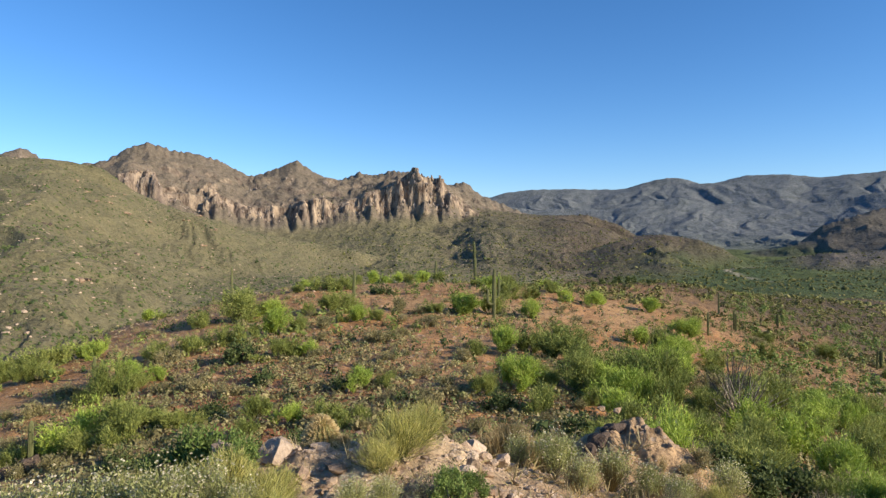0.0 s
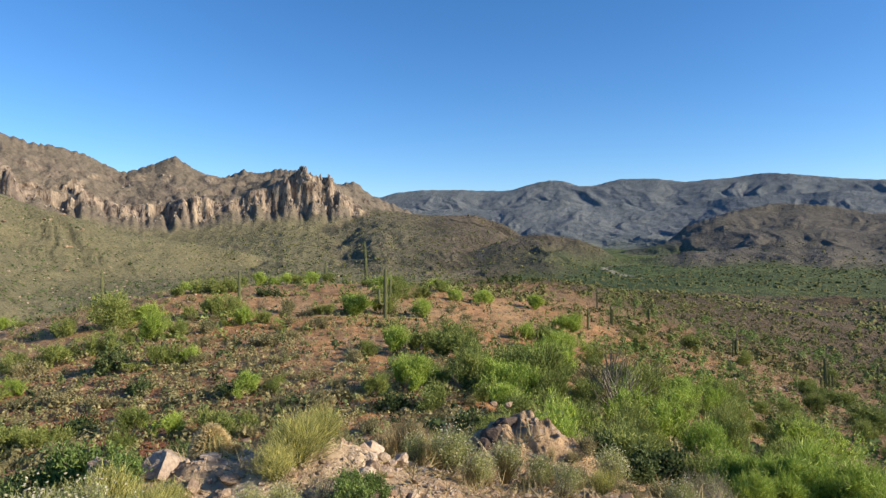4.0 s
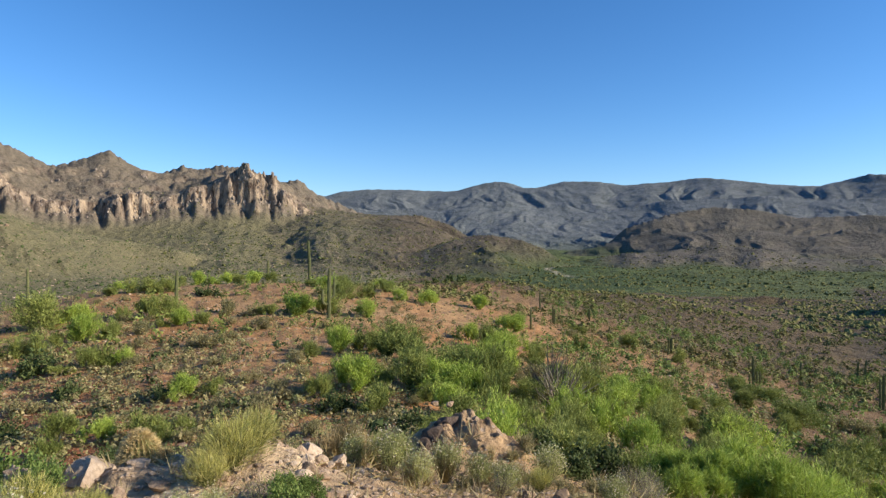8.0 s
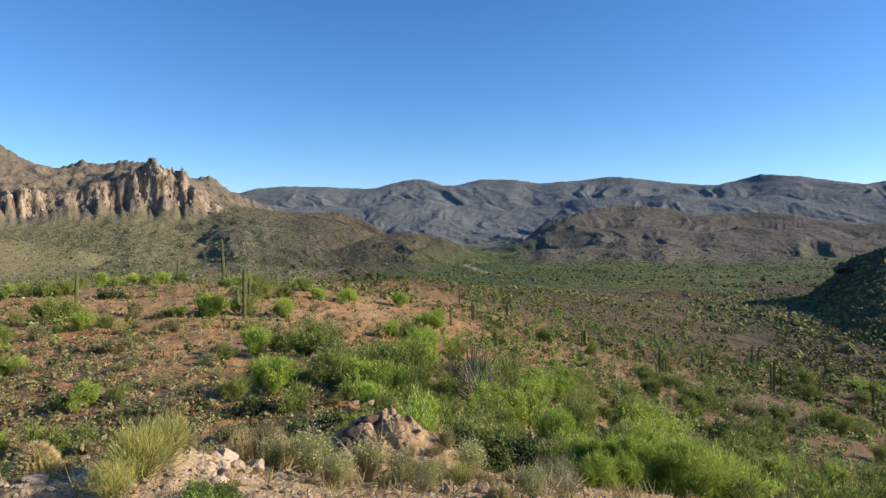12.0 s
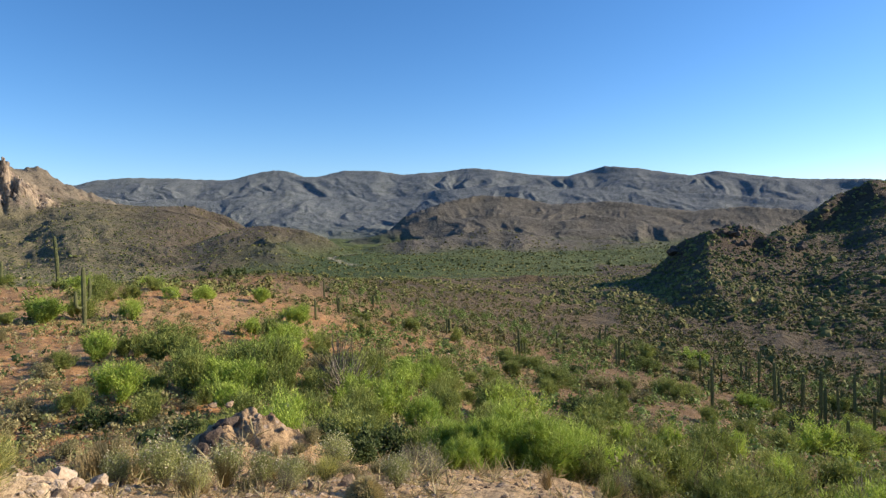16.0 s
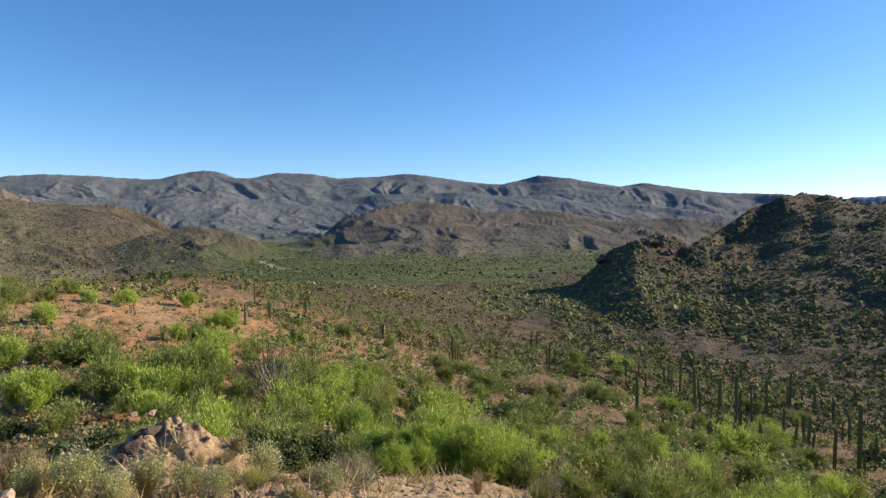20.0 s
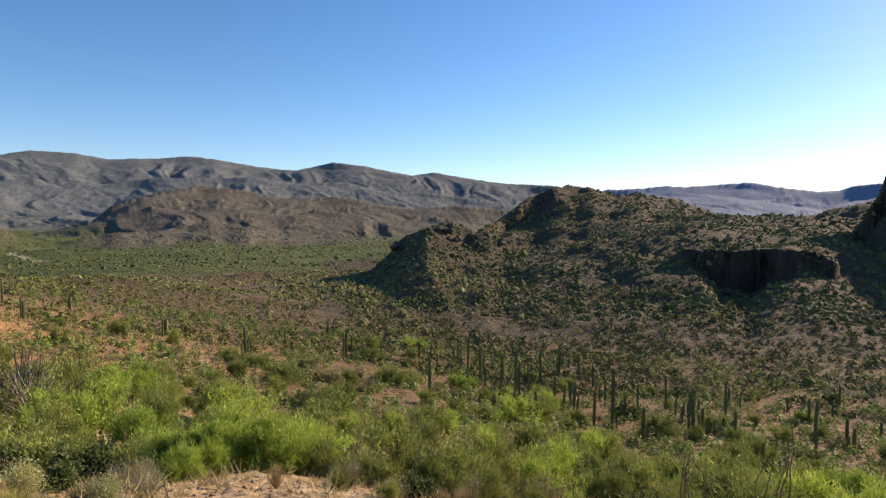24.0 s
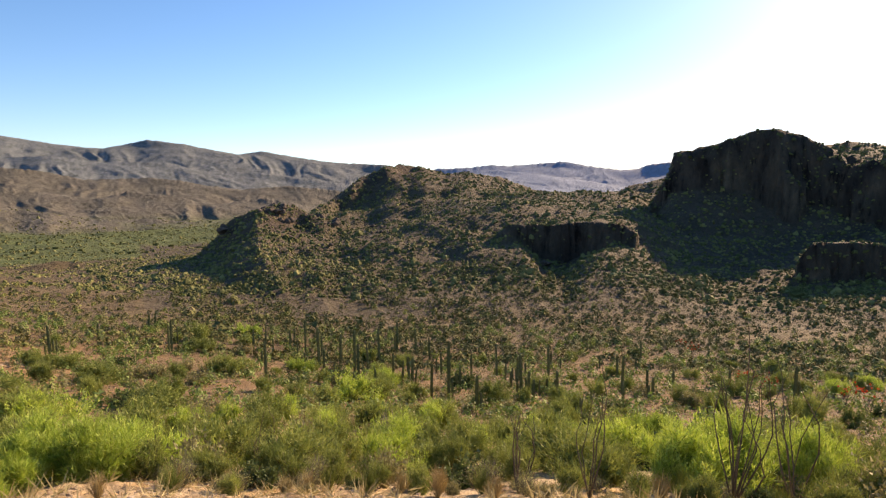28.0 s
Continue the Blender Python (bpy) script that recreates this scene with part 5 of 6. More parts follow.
NEAR = (
    (BIG_PALO, 37.4, 13.4, 2.6), (MID_PALO, 34.6, 13.6, 1.9), (MID_PALO, 39.8, 14.2, 2.0), (MID_PALO, 36.2, 12.2, 1.4), (BIG_PALO, 35.8, 15.0, 2.4), (MID_PALO, 41, 18, 3.8), (MID_PALO, 43.8, 13.8, 2.7), (MID_PALO, 46.5, 17, 3.2), (NEAR_GREEN[1], 52.5, 13, 1.5), (NEAR_GREEN[0], 67.5, 11.6, 0.9), (BURSAGE[0][0], 74.5, 11.4, 0.9), (NEAR_GREEN[1], 91, 11.8, 1.3), (GRASS, 78.5, 11.3, 0.7), (BURSAGE[1][0], 82.5, 11.4, 0.9), (NEAR_GREEN[0], 96.5, 11.8, 1.1), (NEAR_DARK, 101.5, 11.9, 0.9), (NEAR_GREEN[1], 106.5, 12.2, 1.3), (GRASS, 61, 11.2, 0.6), (BURSAGE[2][0], 53.5, 10.8, 0.8), (GRASS, 69.5, 10.9, 0.6), (BURSAGE[2][0], 88.5, 11.2, 0.7), (NEAR_DARK, 28.3, 13.5, 2.0), (NEAR_DARK, 25.2, 15.5, 1.2), (NEAR_GREY, 31.5, 11.0, 0.9),
    (NEAR_GREEN[0], 47.5, 14, 1.7), (NEAR_GREEN[1], 58.3, 13, 1.7), (NEAR_GREEN[0], 63, 14, 1.6), (NEAR_DARK, 56.4, 11.8, 1.2),
    (NEAR_GREEN[1], 71.5, 11.5, 1.3), (NEAR_DARK, 65.0, 11.6, 0.55), (NEAR_GREY, 61.6, 13, 1.1), (NEAR_GREEN[0], 57.2, 18, 2.0), (NEAR_GREY, 77.5, 13, 1.2),
    (NEAR_GREEN[0], 81, 15, 1.7), (MID_PALO, 94, 14.5, 3.0), (MID_PALO, 98.5, 16, 3.8), (MID_PALO, 104.5, 17, 3.2), (NEAR_GREEN[1], 108.5, 15, 1.9),
    (NEAR_GREEN[1], 88, 17, 1.8), (NEAR_GREEN[0], 75, 19, 1.9), (NEAR_GREEN[1], 67.5, 17, 1.8), (NEAR_GREY, 50.5, 12, 0.9), (NEAR_GREEN[0], 85.2, 12.0, 1.2),
    (BURSAGE[2][0], 21.5, 11.2, 0.6), (GRASS, 19.4, 11.0, 0.4),
    (BRITTLE[0], -24.0, 5.2, 0.75), (BRITTLE[1], -20.6, 5.4, 0.70), (BRITTLE[0], -27.8, 5.6, 0.75), (BRITTLE[1], -31.2, 5.8, 0.85), (BRITTLE[0], -17.6, 5.0, 0.50), (BRITTLE[1], -34.6, 6.2, 0.85),
    (LEAFY, -20.0, 7.2, 1.35), (LEAFY, -23.4, 7.4, 1.15), (BROOM, -26.0, 6.4, 0.80), (BROOM, -22.4, 6.2, 0.70), (BROOM, -18.8, 5.8, 0.80), (BROOM, -16.2, 5.2, 0.72), (BROOM, -14.6, 5.6, 0.55), (BROOM, -15.4, 4.9, 0.5), (BROOM, -18.0, 4.8, 0.5), (BROOM, -21.2, 4.9, 0.5), (BROOM, -29.6, 5.2, 0.55), (LEAFY, -18.2, 6.2, 0.8), (LEAFY, -21.6, 6.0, 0.7),
    (BROOM, -3.8, 6.3, 0.85), (BROOM, -1.6, 6.6, 0.70), (BROOM, -5.6, 5.9, 0.55), (LEAFY, 0.9, 5.2, 0.55), (LEAFY, 2.6, 5.4, 0.5), (NEAR_GREY, -1.5, 5.2, 0.45), (BRITTLE[1], -8.0, 5.0, 0.45), (BRITTLE[0], -5.2, 5.1, 0.4),
    (GRASS, 5.4, 9.6, 0.9), (GRASS, 6.2, 8.7, 1.0), (GRASS, 7.5, 8.9, 0.85), (GRASS, 4.6, 8.6, 0.75), (GREEN_GRASS, 9.4, 9.6, 0.8), (GRASS, 7.6, 9.9, 0.6), (GREEN_GRASS, 8.8, 10.4, 0.9), (GREEN_GRASS, 11.2, 10.8, 0.9), (BRITTLE[0], 10.3, 8.0, 0.80),
    (BRITTLE[1], 15.4, 8.6, 0.75), (BRITTLE[0], 18.4, 8.6, 0.65), (GRASS, 19.2, 8.8, 0.6), (GRASS, 22.0, 9.6, 0.55), (NEAR_GREY, 20.3, 7.7, 0.5),
    (BROOM, 23.8, 9.2, 0.6), (BRITTLE[1], 30.3, 7.4, 0.55), (GRASS, 27.0, 7.2, 0.4), (NEAR_GREY, 33.5, 8.4, 0.7), (GRASS, 44.0, 8.6, 0.5), (GRASS, 13.6, 7.6, 0.45),
    (BRITTLE[0], 12.8, 7.4, 0.6), (BRITTLE[1], 21.0, 8.0, 0.6), (BURSAGE[0][0], 13.0, 9.4, 0.6), (BURSAGE[1][0], 20.4, 10.4, 0.9), (GRASS, 9.6, 8.9, 0.7), (GRASS, 12.0, 7.4, 0.5),
    (BRITTLE[1], 24.6, 10.3, 0.9), (BURSAGE[2][0], 26.4, 9.0, 0.7), (BRITTLE[0], 7.0, 8.2, 0.6), (BURSAGE[0][0], 17.0, 8.0, 0.6), (GRASS, 15.2, 8.4, 0.6), (BURSAGE[1][0], 29.0, 9.6, 0.8),
    (NEAR_DARK, 24.0, 12.2, 1.3), (NEAR_DARK, 26.8, 12.0, 1.2), (NEAR_GREY, 33.0, 11.2, 0.9), (NEAR_GREEN[0], 14.0, 16.0, 1.8), (NEAR_GREEN[1], 19.5, 16.5, 1.9), (NEAR_GREY, 22.0, 19.0, 1.7), (NEAR_GREEN[0], 24.5, 20.0, 2.2),
    (GREEN_GRASS, 5.0, 11.8, 0.7), (BURSAGE[0][0], 22.5, 11.6, 0.9), (NEAR_DARK, 10.5, 14.5, 1.4), (BURSAGE[1][0], -9.2, 8.4, 0.35), (BURSAGE[2][0], -12.6, 8.2, 0.35),
)
spin = random.Random(77)
for thing, turn, r, w in NEAR:
    put(thing, *at(turn, r), w, spin.uniform(0, 360), 0.02)
spin = random.Random(78)
for x, y in spread_out(19, 52, (48, 112), (10.2, 13.6), 0.75):
    put(spin.choice((GRASS, BURSAGE[0][0], BURSAGE[1][0], GREEN_GRASS, NEAR_GREEN[0], NEAR_GREY)), x, y, spin.uniform(0.45, 0.95), spin.uniform(0, 360), 0.02)
discard([one for two in CREOSOTE + PALO + JOJOBA + BURSAGE + BARE for one in two] + [BIG_PALO, MID_PALO, NEAR_DARK, NEAR_GREY, BROOM, LEAFY, GRASS, GREEN_GRASS] + NEAR_GREEN + BRITTLE)

barrel_cactus(*at(-10.85, 7.25), 0.38, 0.50, 401)
barrel_cactus(*at(-8.9, 7.3), 0.15, 0.24, 404)
barrel_cactus(*at(27.5, 5.9), 0.33, 0.36, 402)
barrel_cactus(*at(-3.6, 7.5), 0.11, 0.20, 403)

ocotillo(*at(87.0, 11.8), 3.1, 5, 0.55, 411, False)
ocotillo(*at(99.0, 12.4), 3.5, 12, 1.1, 412, False)
ocotillo(*at(103.5, 12.8), 3.0, 6, 1.7, 413, False)
ocotillo(*at(80.5, 12.5), 2.2, 8, 0.8, 414, False)
ocotillo(*at(57.0, 16.5), 2.1, 9, 0.9, 415, False)
for i, (turn, r) in enumerate(((94.6, 118), (95.6, 112), (99.6, 84), (101.4, 80), (106.8, 72), (108.2, 66))):
    ocotillo(*at(turn, r), 3.4, 12, 1.7, 416 + i)

# ---------------------------------------------------------------- rocks
STONES = [rock_mesh("rock", 500 + k, (ROCK_TAN, ROCK_PINK, ROCK_TAN, ROCK_DARK)[k % 4], 0.4, 0.62, 3) for k in range(8)]
SMALL_STONES = [rock_mesh("stone", 520 + k, (ROCK_TAN, ROCK_PINK)[k % 2], 0.4, 0.62, 2) for k in range(6)]


def rock(turn, r, size, k, label, sink=0.25, group=""):
    x, y = at(turn, r)
    ob = tagged(new("rock", SMALL_STONES[k % 6]), label, "rock", group)
    rr = random.Random(int(turn * 10) + k)
    ob.matrix_basis = pose(x, y, ground_at(x, y) + size * (0.31 - sink), rr.uniform(-15, 15), rr.uniform(-15, 15), rr.uniform(0, 360)) @ Matrix.Diagonal((size * rr.uniform(0.85, 1.3), size, size * rr.uniform(0.8, 1.1), 1))
    return ob


def outcrop(turn, r, blocks, label):
    """A weathered outcrop of several fused blocks: (sideways, away, size, stone)."""
    x, y = at(turn, r)
    thing = tagged(new("rock_outcrop"), label, "rock")
    thing.matrix_basis = pose(x, y, ground_at(x, y), 0, 0, -turn)
    for i, (a, b, c, s, k) in enumerate(blocks):
        ob = part("block", STONES[k], thing)
        ob.matrix_basis = pose(a, b, c, 12 * math.sin(i * 2.1), 14 * math.cos(i * 1.7), 53 * i) @ Matrix.Diagonal((s, s * 0.85, s * 1.0, 1))


outcrop(14.8, 11.6, ((-0.16, 0.0, -0.15, 0.85, 3), (0.05, 0.25, 0.05, 0.7, 7), (-0.28, -0.3, -0.2, 0.45, 3)), "dark cleft boulders on the side of an earthy knob")
outcrop(16.6, 11.9, ((-0.5, 0.1, 0.30, 0.30, 4), (-0.2, 0.3, 0.25, 0.24, 0), (0.3, -0.2, 0.10, 0.22, 6), (0.7, -0.4, -0.1, 0.18, 4)), "weathered brown stones capping an earthy knob")
outcrop(-15.0, 6.6, ((-0.40, 0, 0.06, 0.80, 1), (0.12, 0.1, 0.03, 0.75, 5), (0.52, -0.1, -0.04, 0.55, 1), (0.85, -0.2, -0.08, 0.4, 5)), "pale broken boulders at the edge of the lookout")
outcrop(-9.4, 7.0, ((-0.15, 0, 0.02, 0.36, 1), (0.2, 0.1, 0.0, 0.3, 5), (0.45, -0.1, 0.0, 0.24, 1)), "pinkish angular stones below a barrel cactus")
outcrop(0.6, 7.4, ((-0.05, 0, 0.06, 0.58, 1), (0.34, 0.05, -0.02, 0.44, 5), (0.62, -0.2, -0.06, 0.34, 1)), "pinkish boulders among dry grass")
outcrop(24.4, 7.8, ((-0.15, 0, 0.0, 0.5, 0), (0.2, 0.15, 0.0, 0.4, 4), (0.05, -0.3, -0.05, 0.35, 2)), "knobbly grey-tan stones half buried in soil")
outcrop(-33.5, 38.0, ((0, 0, 0.3, 2.0, 3), (0.9, 0.3, 0.1, 1.4, 7), (-0.9, 0.2, 0.0, 1.3, 3)), "dark boulder at the foot of a young saguaro")
# towers of the cliff band under the far crags
TOWERS = [rock_mesh("tower", 540 + k, ROCK_CLIFF, 0.4, 1.0, 2) for k in range(6)]


def tower_group(turn, r, count, size, seed):
    """Upright, broken rock towers standing together on the steep slope."""
    g = random.Random(seed)
    thing = tagged(new("cliff_tower"), "weathered grey-tan rock towers with pale breaks and dark clefts", "cliff", "cliff band")
    x, y = at(turn, r)
    thing.matrix_basis = pose(x, y, ground_at(x, y), 0, 0, -turn)
    for i in range(count):
        s = size * g.uniform(0.5, 1.25)
        a, b = g.uniform(-1.1, 1.1) * size, g.uniform(-8, 8)
        px, py = at(turn, r + b)
        ob = part("block", g.choice(TOWERS), thing)
        lift = ground_at(px + a * math.cos(radians(turn)), py - a * math.sin(radians(turn))) - ground_at(x, y)
        ob.matrix_basis = pose(a, b, lift + s * 0.02, g.uniform(-9, 9), g.uniform(-9, 9), g.uniform(0, 360)) @ Matrix.Diagonal((s * g.uniform(0.5, 0.9), s * g.uniform(0.5, 0.9), s * g.uniform(0.9, 1.6), 1))


g = random.Random(91)
for low, high, near, far, count, size in ((-29, -24, 1400, 1436, 11, 9), (-23.5, -18.5, 1400, 1430, 11, 8.5), (-17.5, -9, 1402, 1428, 20, 8.5), (-8, -3.4, 1400, 1430, 12, 10), (-3.4, 0.6, 1402, 1436, 15, 13), (0.8, 4, 1404, 1436, 5, 8)):
    for i in range(count):
        tower_group(low + (high - low) * (i + g.uniform(0.1, 0.9)) / count, g.uniform(near, far), g.randint(4, 7), size * g.uniform(0.7, 1.2), 900 + i + int(low * 10))
for i in range(7):
    tower_group(g.uniform(-32, 2), g.uniform(1470, 1620), g.randint(2, 4), g.uniform(8, 15), 1300 + i)

# crags and boulders of the shaded hill
rr = random.Random(64)
for i in range(16):
    turn = rr.uniform(54.5, 63.5)
    outcrop(turn, 330 + rr.uniform(-12, 2), [(rr.uniform(-5, 5), rr.uniform(-3, 3), rr.uniform(-2.0, -0.4), rr.uniform(4, 9), rr.choice((3, 7))) for _ in range(3)], "dark craggy boulders along the shaded ridge")
for i in range(22):
    outcrop(rr.uniform(62, 93), rr.uniform(235, 430), [(rr.uniform(-3, 3), rr.uniform(-2, 2), rr.uniform(-0.6, 0.6), rr.uniform(2, 5), rr.choice((3, 7))) for _ in range(3)], "dark rock outcrop among hillside scrub")
for turn, r, size in ((-30.1, 420, 7), (-29.6, 425, 5), (-26, 640, 7), (-21, 700, 6), (-32, 600, 7), (-18, 620, 5), (-34, 520, 5)):
    outcrop(turn, r, [(rr.uniform(-3, 3), rr.uniform(-2, 2), rr.uniform(-0.6, 0.6), size * rr.uniform(0.5, 1), rr.choice((0, 3, 7))) for _ in range(4)], "brown rock outcrop on the grassy hillside")
for i in range(16):
    outcrop(rr.uniform(-31, -18), rr.uniform(780, 930), [(rr.uniform(-7, 7), rr.uniform(-4, 4), rr.uniform(-1.5, 0.2), rr.uniform(3, 7), rr.choice((0, 2, 4, 6))) for _ in range(4)], "pale rock ledges breaking through the far hillside")
rr = random.Random(60)
for i in range(170):
    rock(rr.uniform(-24, 8), rr.uniform(5.0, 8.0), 0.05 + 0.24 * rr.random() ** 2.2, rr.choice((0, 1, 2, 4, 5, 6)), "pale tan rubble stone on the lookout's edge", 0.2, "rubble")
for i in range(60):
    rock(rr.uniform(4, 50), rr.uniform(5.0, 10.5), rr.uniform(0.05, 0.17), rr.choice((0, 1, 2, 4, 5, 6)), "tan stone lying on bare soil", 0.2, "rubble")
for i in range(60):
    rock(rr.uniform(-38, 112), rr.uniform(22, 95), rr.uniform(0.3, 0.9), rr.choice((0, 1, 2, 4, 5, 6)), "sunlit stone on the scrubby slope", 0.25, "slope stones")


# ---------------------------------------------------------------- what nobody could count
def clumps(name, x, y, size, tall, mat, seed, label, category):
    """Low domes of scrub, each with its own broken outline."""
    rng = np.random.default_rng(seed)
    n = len(x)
    z = heights(x, y)
    ang = np.arange(6) * np.pi / 3
    base = np.concatenate([np.column_stack([np.cos(ang), np.sin(ang), ang * 0 - 0.25]),
                           np.column_stack([np.cos(ang + 0.5) * 0.82, np.sin(ang + 0.5) * 0.82, ang * 0 + 0.55]), [[0, 0, 1.0]]])
    v = base[None] * rng.uniform(0.6, 1.3, (n, 13, 1)) + rng.normal(0, 0.12, (n, 13, 3))
    v = v * np.stack([size / 2, size / 2, size * tall], 1)[:, None] + np.column_stack([x, y, z])[:, None]
    j = np.arange(6)
    k = (j + 1) % 6
    tri = np.concatenate([np.stack([j, k, j + 6], 1), np.stack([k, k + 6, j + 6], 1), np.stack([j + 6, k + 6, np.full(6, 12)], 1)])
    faces = (np.arange(n)[:, None, None] * 13 + tri[None]).reshape(-1, 3)
    return tagged(new(name, mesh_of(name, v.reshape(-1, 3), faces, mat)), label, category, kind="stuff")


def tufts(name, x, y, size, count, leaf, mat, seed, label, category, slim=0.4):
    """Small open tufts of leaves or straws."""
    rng = np.random.default_rng(seed)
    n = len(x)
    z = heights(x, y)
    foot = np.repeat(np.column_stack([x, y, z]), count, 0)
    s = np.repeat(size, count)[:, None]
    d = rng.normal(size=(n * count, 3)) * np.array([1, 1, 0.6])
    d[:, 2] = np.abs(d[:, 2]) + 0.15
    d /= np.linalg.norm(d, axis=1, keepdims=True)
    q = foot + d * s * rng.uniform(0.05, 0.5, (n * count, 1)) * np.array([1, 1, 0.8])
    v, f = leaves(q, d + rng.normal(size=d.shape) * 0.4, 1.0, slim, rng, True)
    v = v.reshape(-1, 3, 3)
    v = q[:, None] + (v - q[:, None]) * (s * np.array([leaf]))[:, None]
    return tagged(new(name, mesh_of(name, v.reshape(-1, 3), f, mat)), label, category, kind="stuff")


def mounds(name, x, y, size, count, leaf, mat, seed, label, category, tall=0.8):
    """Rounded bushes of small leaf sprays that lie along the crown's surface."""
    rng = np.random.default_rng(seed)
    n = len(x)
    foot = np.repeat(np.column_stack([x, y, heights(x, y)]), count, 0)
    s = np.repeat(size, count)[:, None]
    d = rng.normal(size=(n * count, 3))
    d[:, 2] = np.abs(d[:, 2])
    d /= np.linalg.norm(d, axis=1, keepdims=True)
    q = foot + d * s * 0.5 * rng.uniform(0.55, 1.05, (n * count, 1)) * np.array([1, 1, 2 * tall])
    across = np.cross(d + rng.normal(0, 0.45, d.shape), rng.normal(size=d.shape))
    across /= np.linalg.norm(across, axis=1, keepdims=True) + 1e-9
    over = np.cross(d + rng.normal(0, 0.3, d.shape), across)
    w = s * leaf * rng.uniform(0.6, 1.3, (n * count, 1))
    v = np.stack([q + across * w, q + over * w * 0.9 - across * w * 0.5, q - over * w * 0.9 - across * w * 0.5], 1)
    return tagged(new(name, mesh_of(name, v.reshape(-1, 3), np.arange(n * count * 3).reshape(-1, 3), mat)), label, category, kind="stuff")


def polar(seed, n, turns, reach, even=True, thin=0.45):
    """Random places, thinned into drifts; even: equally dense in the view's depth."""
    rng = np.random.default_rng(seed)
    a = np.radians(rng.uniform(*turns, n))
    u = rng.uniform(0, 1, n)
    r = reach[0] + (reach[1] - reach[0]) * u if even else reach[0] * (reach[1] / reach[0]) ** u
    x, y = r * np.sin(a), r * np.cos(a)
    keep = fbm(x / 25, y / 25, 3, seed) > rng.uniform(-0.75, thin, n)
    return x[keep], y[keep], r[keep], rng


SCRUB_HILL = varied("hill_scrub", (0.095, 0.105, 0.032), (0.165, 0.172, 0.055), (0.27, 0.255, 0.095), 0.9)
SCRUB_FAR = varied("far_scrub", (0.10, 0.115, 0.035), (0.165, 0.175, 0.06), (0.26, 0.255, 0.10), 0.9, glow=0.3)
x, y, r, g = polar(701, 34000, (-41, 16), (230, 1250), True, 0.35)
clumps("hillside_scrub", x, y, np.exp(g.normal(0.2, 0.4, len(x))), 0.5, LEAF_DARK, 702, "dense olive scrub dotted over the far hillside", "scrub")
x, y, r, g = polar(713, 17000, (4, 62), (210, 620), False, 0.7)
clumps("flat_scrub", x, y, np.exp(g.normal(-0.1, 0.4, len(x))), 0.5, SCRUB_HILL, 714, "fine olive scrub over the stony flats", "scrub")
x, y, r, g = polar(703, 24000, (44, 117), (200, 460), True, 0.6)
clumps("dark_hill_scrub", x, y, np.exp(g.normal(-0.1, 0.42, len(x))), 0.5, SCRUB_HILL, 704, "olive-green scrub covering the shaded rocky hill", "scrub")
x, y, r, g = polar(733, 13000, (50, 117), (190, 460), True, 0.1)
clumps("upper_hill_scrub", x, y, np.exp(g.normal(0.05, 0.4, len(x))), 0.5, SCRUB_FAR, 734, "olive scrub crowding the upper slopes of the rocky hill", "scrub")
x, y, r, g = polar(715, 8000, (58, 117), (440, 620), True, 0.1)
clumps("ridge_scrub", x, y, np.exp(g.normal(0.5, 0.35, len(x))), 0.5, SCRUB_FAR, 716, "scrub along the top of the far ridge", "scrub")
x, y, r, g = polar(727, 9000, (-12, 62), (560, 1500), True, 0.1)
clumps("valley_scrub", x, y, np.exp(g.normal(0.9, 0.35, len(x))), 0.5, SCRUB_FAR, 728, "scrub and small trees over the valley floor", "scrub")
x, y, r, g = polar(705, 1800, (-40, 117), (60, 240))
mounds("slope_scrub", x, y, g.uniform(0.8, 2.0, len(x)), 36, 0.12, LEAF_GREEN, 706, "scattered green scrub over the slopes", "scrub")
x, y, r, g = polar(717, 2600, (24, 117), (48, 150), True, 0.3)
mounds("basin_scrub", x, y, g.uniform(0.7, 1.9, len(x)), 44, 0.11, LEAF_FRESH, 718, "olive-green scrub filling the basin between the saguaros", "scrub")
x, y, r, g = polar(719, 2600, (24, 117), (46, 150), True, 0.2)
mounds("basin_brush", x, y, g.uniform(0.5, 1.5, len(x)), 34, 0.11, LEAF_OLIVE, 720, "dry olive brush filling the basin between the saguaros", "scrub")
x, y, r, g = polar(707, 6500, (-40, 117), (20, 130), False)
tufts("dry_tufts", x, y, g.uniform(0.3, 0.8, len(x)), 16, 0.30, LEAF_OLIVE, 708, "low dry olive tufts on the stony soil", "scrub", 0.22)
x, y, r, g = polar(721, 3600, (-40, 34), (22, 118), True, 0.9)
mounds("knoll_brush", x, y, g.uniform(0.35, 1.0, len(x)), 36, 0.11, LEAF_OLIVE, 722, "low dry brush over the knoll", "scrub")
x, y, r, g = polar(723, 800, (-40, 34), (22, 118), True, 0.0)
mounds("knoll_scrub", x, y, g.uniform(0.4, 1.1, len(x)), 20, 0.16, LEAF_DARK, 724, "small dark green scrub over the knoll", "scrub")
x, y, r, g = polar(731, 1300, (-34, -3), (16, 62), True, 0.1)
mounds("gully_brush", x, y, g.uniform(0.4, 1.1, len(x)), 26, 0.12, LEAF_OLIVE, 732, "grey-olive low brush crowding the red gully", "scrub", 0.6)
x, y, r, g = polar(725, 3600, (-40, 40), (20, 118), True, 0.2)
clumps("slope_rubble", x, y, g.uniform(0.12, 0.5, len(x)), 0.32, ROCK_TAN, 726, "tan rubble scattered over the knoll", "gravel")
x, y, r, g = polar(709, 3000, (-40, 117), (5, 80), False)
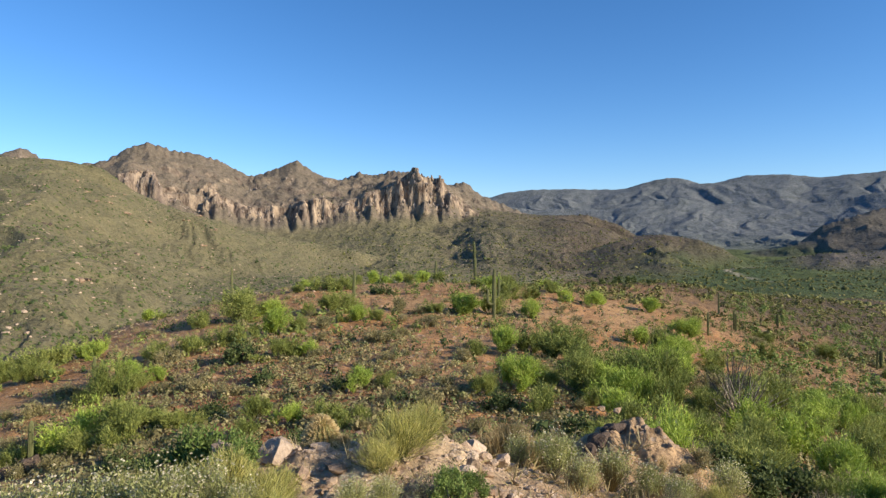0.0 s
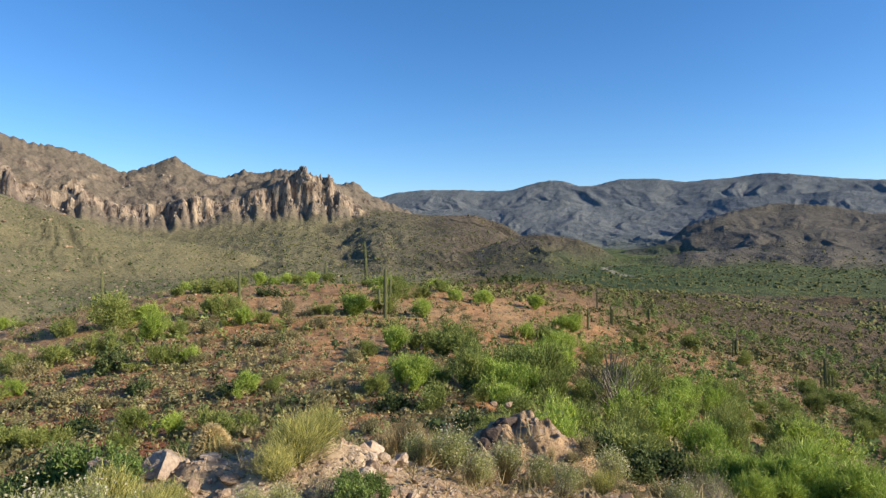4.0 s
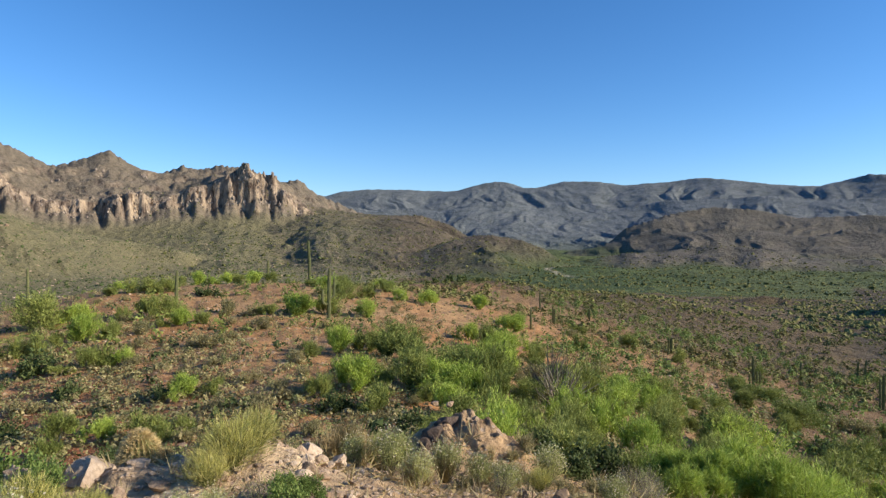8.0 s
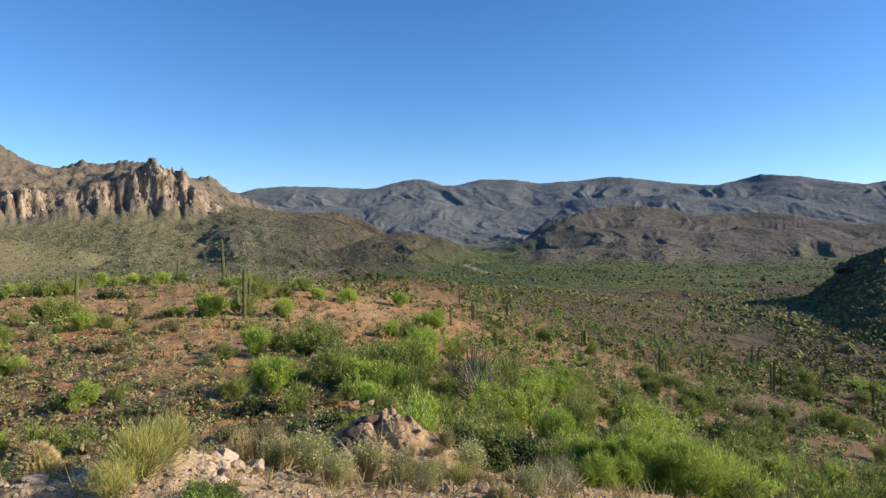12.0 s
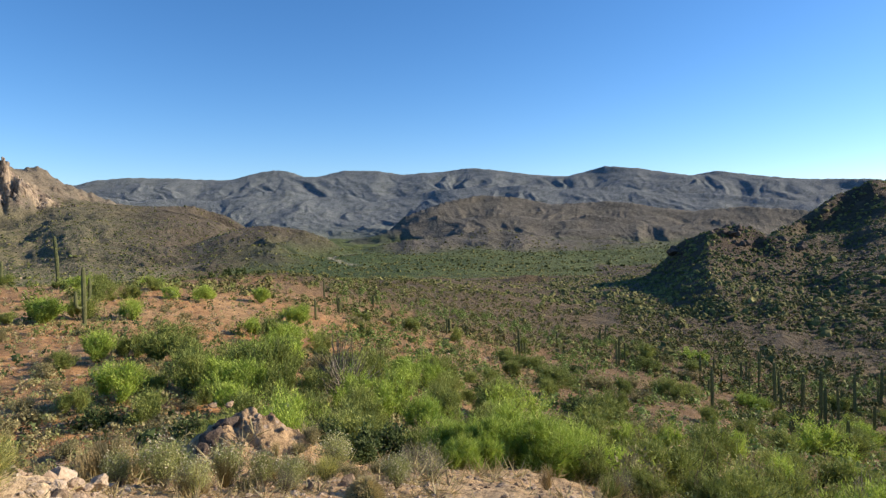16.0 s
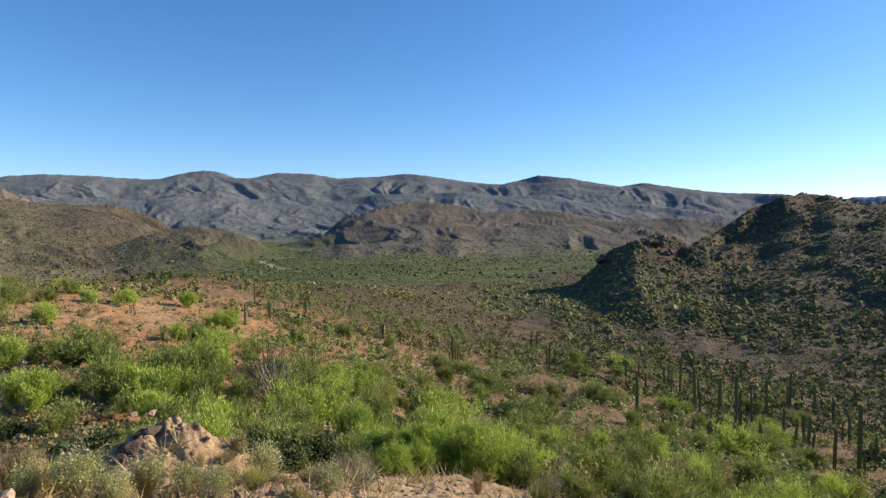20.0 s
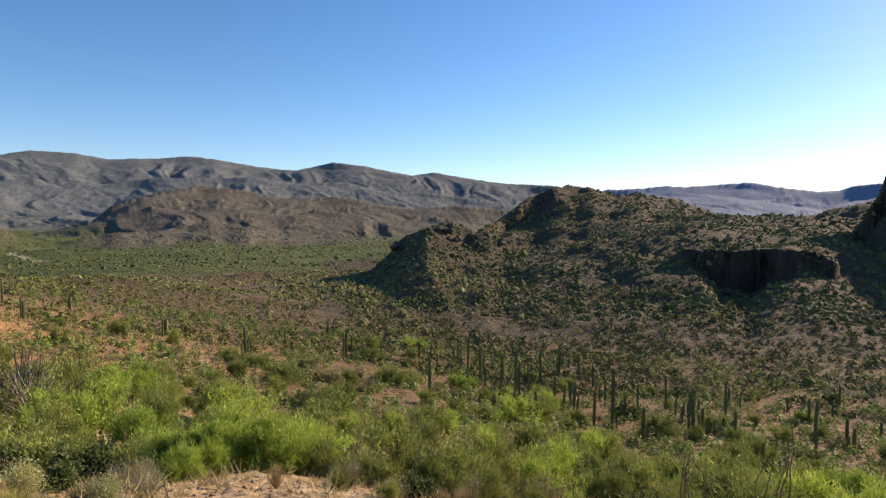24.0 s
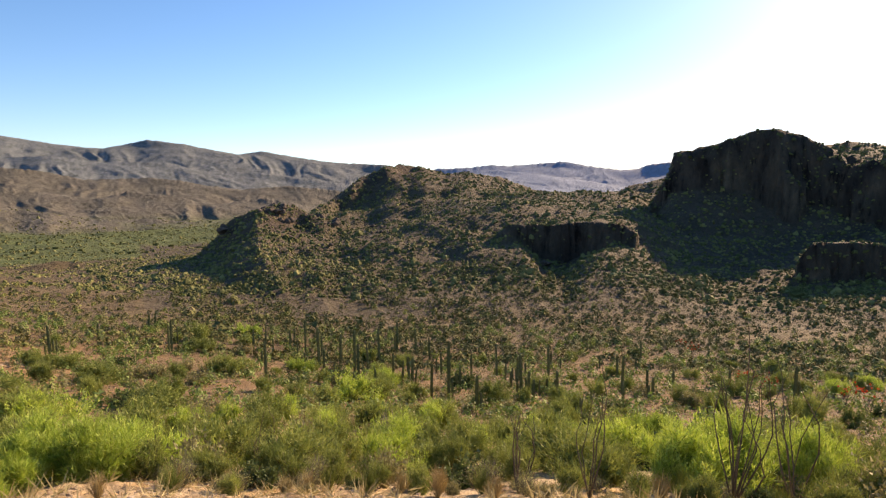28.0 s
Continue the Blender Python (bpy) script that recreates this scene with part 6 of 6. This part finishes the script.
tufts("straw_tufts", x, y, g.uniform(0.12, 0.5, len(x)) * np.clip(r / 11, 0.5, 1), 18, 0.7, STRAW, 710, "small tufts of straw-coloured dry grass", "grass", 0.06)
x, y, r, g = polar(711, 6500, (-40, 117), (3.6, 110), False)
clumps("gravel", x, y, g.uniform(0.03, 0.09, len(x)) * (1 + r / 18), 0.3, ROCK_TAN, 712, "loose tan gravel and small stones", "gravel")
x, y, r, g = polar(735, 5200, (-30, 34), (4.4, 10), True, 0.9)
clumps("lookout_gravel", x, y, g.uniform(0.02, 0.075, len(x)), 0.35, ROCK_PINK, 736, "pale crumbled gravel along the lookout's edge", "gravel")
x, y, r, g = polar(737, 700, (-25, 12), (5.0, 8.2), True, 0.9)
clumps("lookout_rubble", x, y, 0.06 + 0.16 * g.random(len(x)) ** 2, 0.4, ROCK_PINK, 738, "pale broken rubble along the lookout's edge", "gravel")
x, y, r, g = polar(739, 2600, (34, 117), (20, 190), False, 0.6)
clumps("basin_rubble", x, y, g.uniform(0.1, 0.35, len(x)) * (0.7 + r / 180), 0.32, ROCK_TAN, 740, "tan rubble scattered over the basin's slopes", "gravel")
x, y, r, g = polar(741, 15000, (4, 117), (105, 230), False, 0.7)
mounds("middle_scrub", x, y, np.exp(g.normal(-0.05, 0.4, len(x))), 22, 0.15, SCRUB_HILL, 742, "olive scrub dotting the middle slopes", "scrub", 0.6)
x, y, r, g = polar(743, 11000, (50, 117), (100, 240), True, 0.7)
mounds("lower_hill_scrub", x, y, np.exp(g.normal(0.05, 0.4, len(x))), 22, 0.15, SCRUB_HILL, 744, "dark olive scrub over the foot of the rocky hill", "scrub", 0.6)
x, y, r, g = polar(745, 2600, (-40, 45), (16, 120), False, 0.5)
mounds("knoll_tufts", x, y, g.uniform(0.3, 0.9, len(x)), 40, 0.09, LEAF_GREY, 746, "small grey-green rounded tufts over the knoll", "scrub", 0.55)
x, y, r, g = polar(747, 3800, (-41, 6), (280, 1150), True, 0.2)
clumps("hillside_ledges", x, y, 0.5 + 2.6 * g.random(len(x)) ** 2.5, 0.3, ROCK_PINK, 748, "pale rock ledges and boulders breaking through the far hillside", "rock")
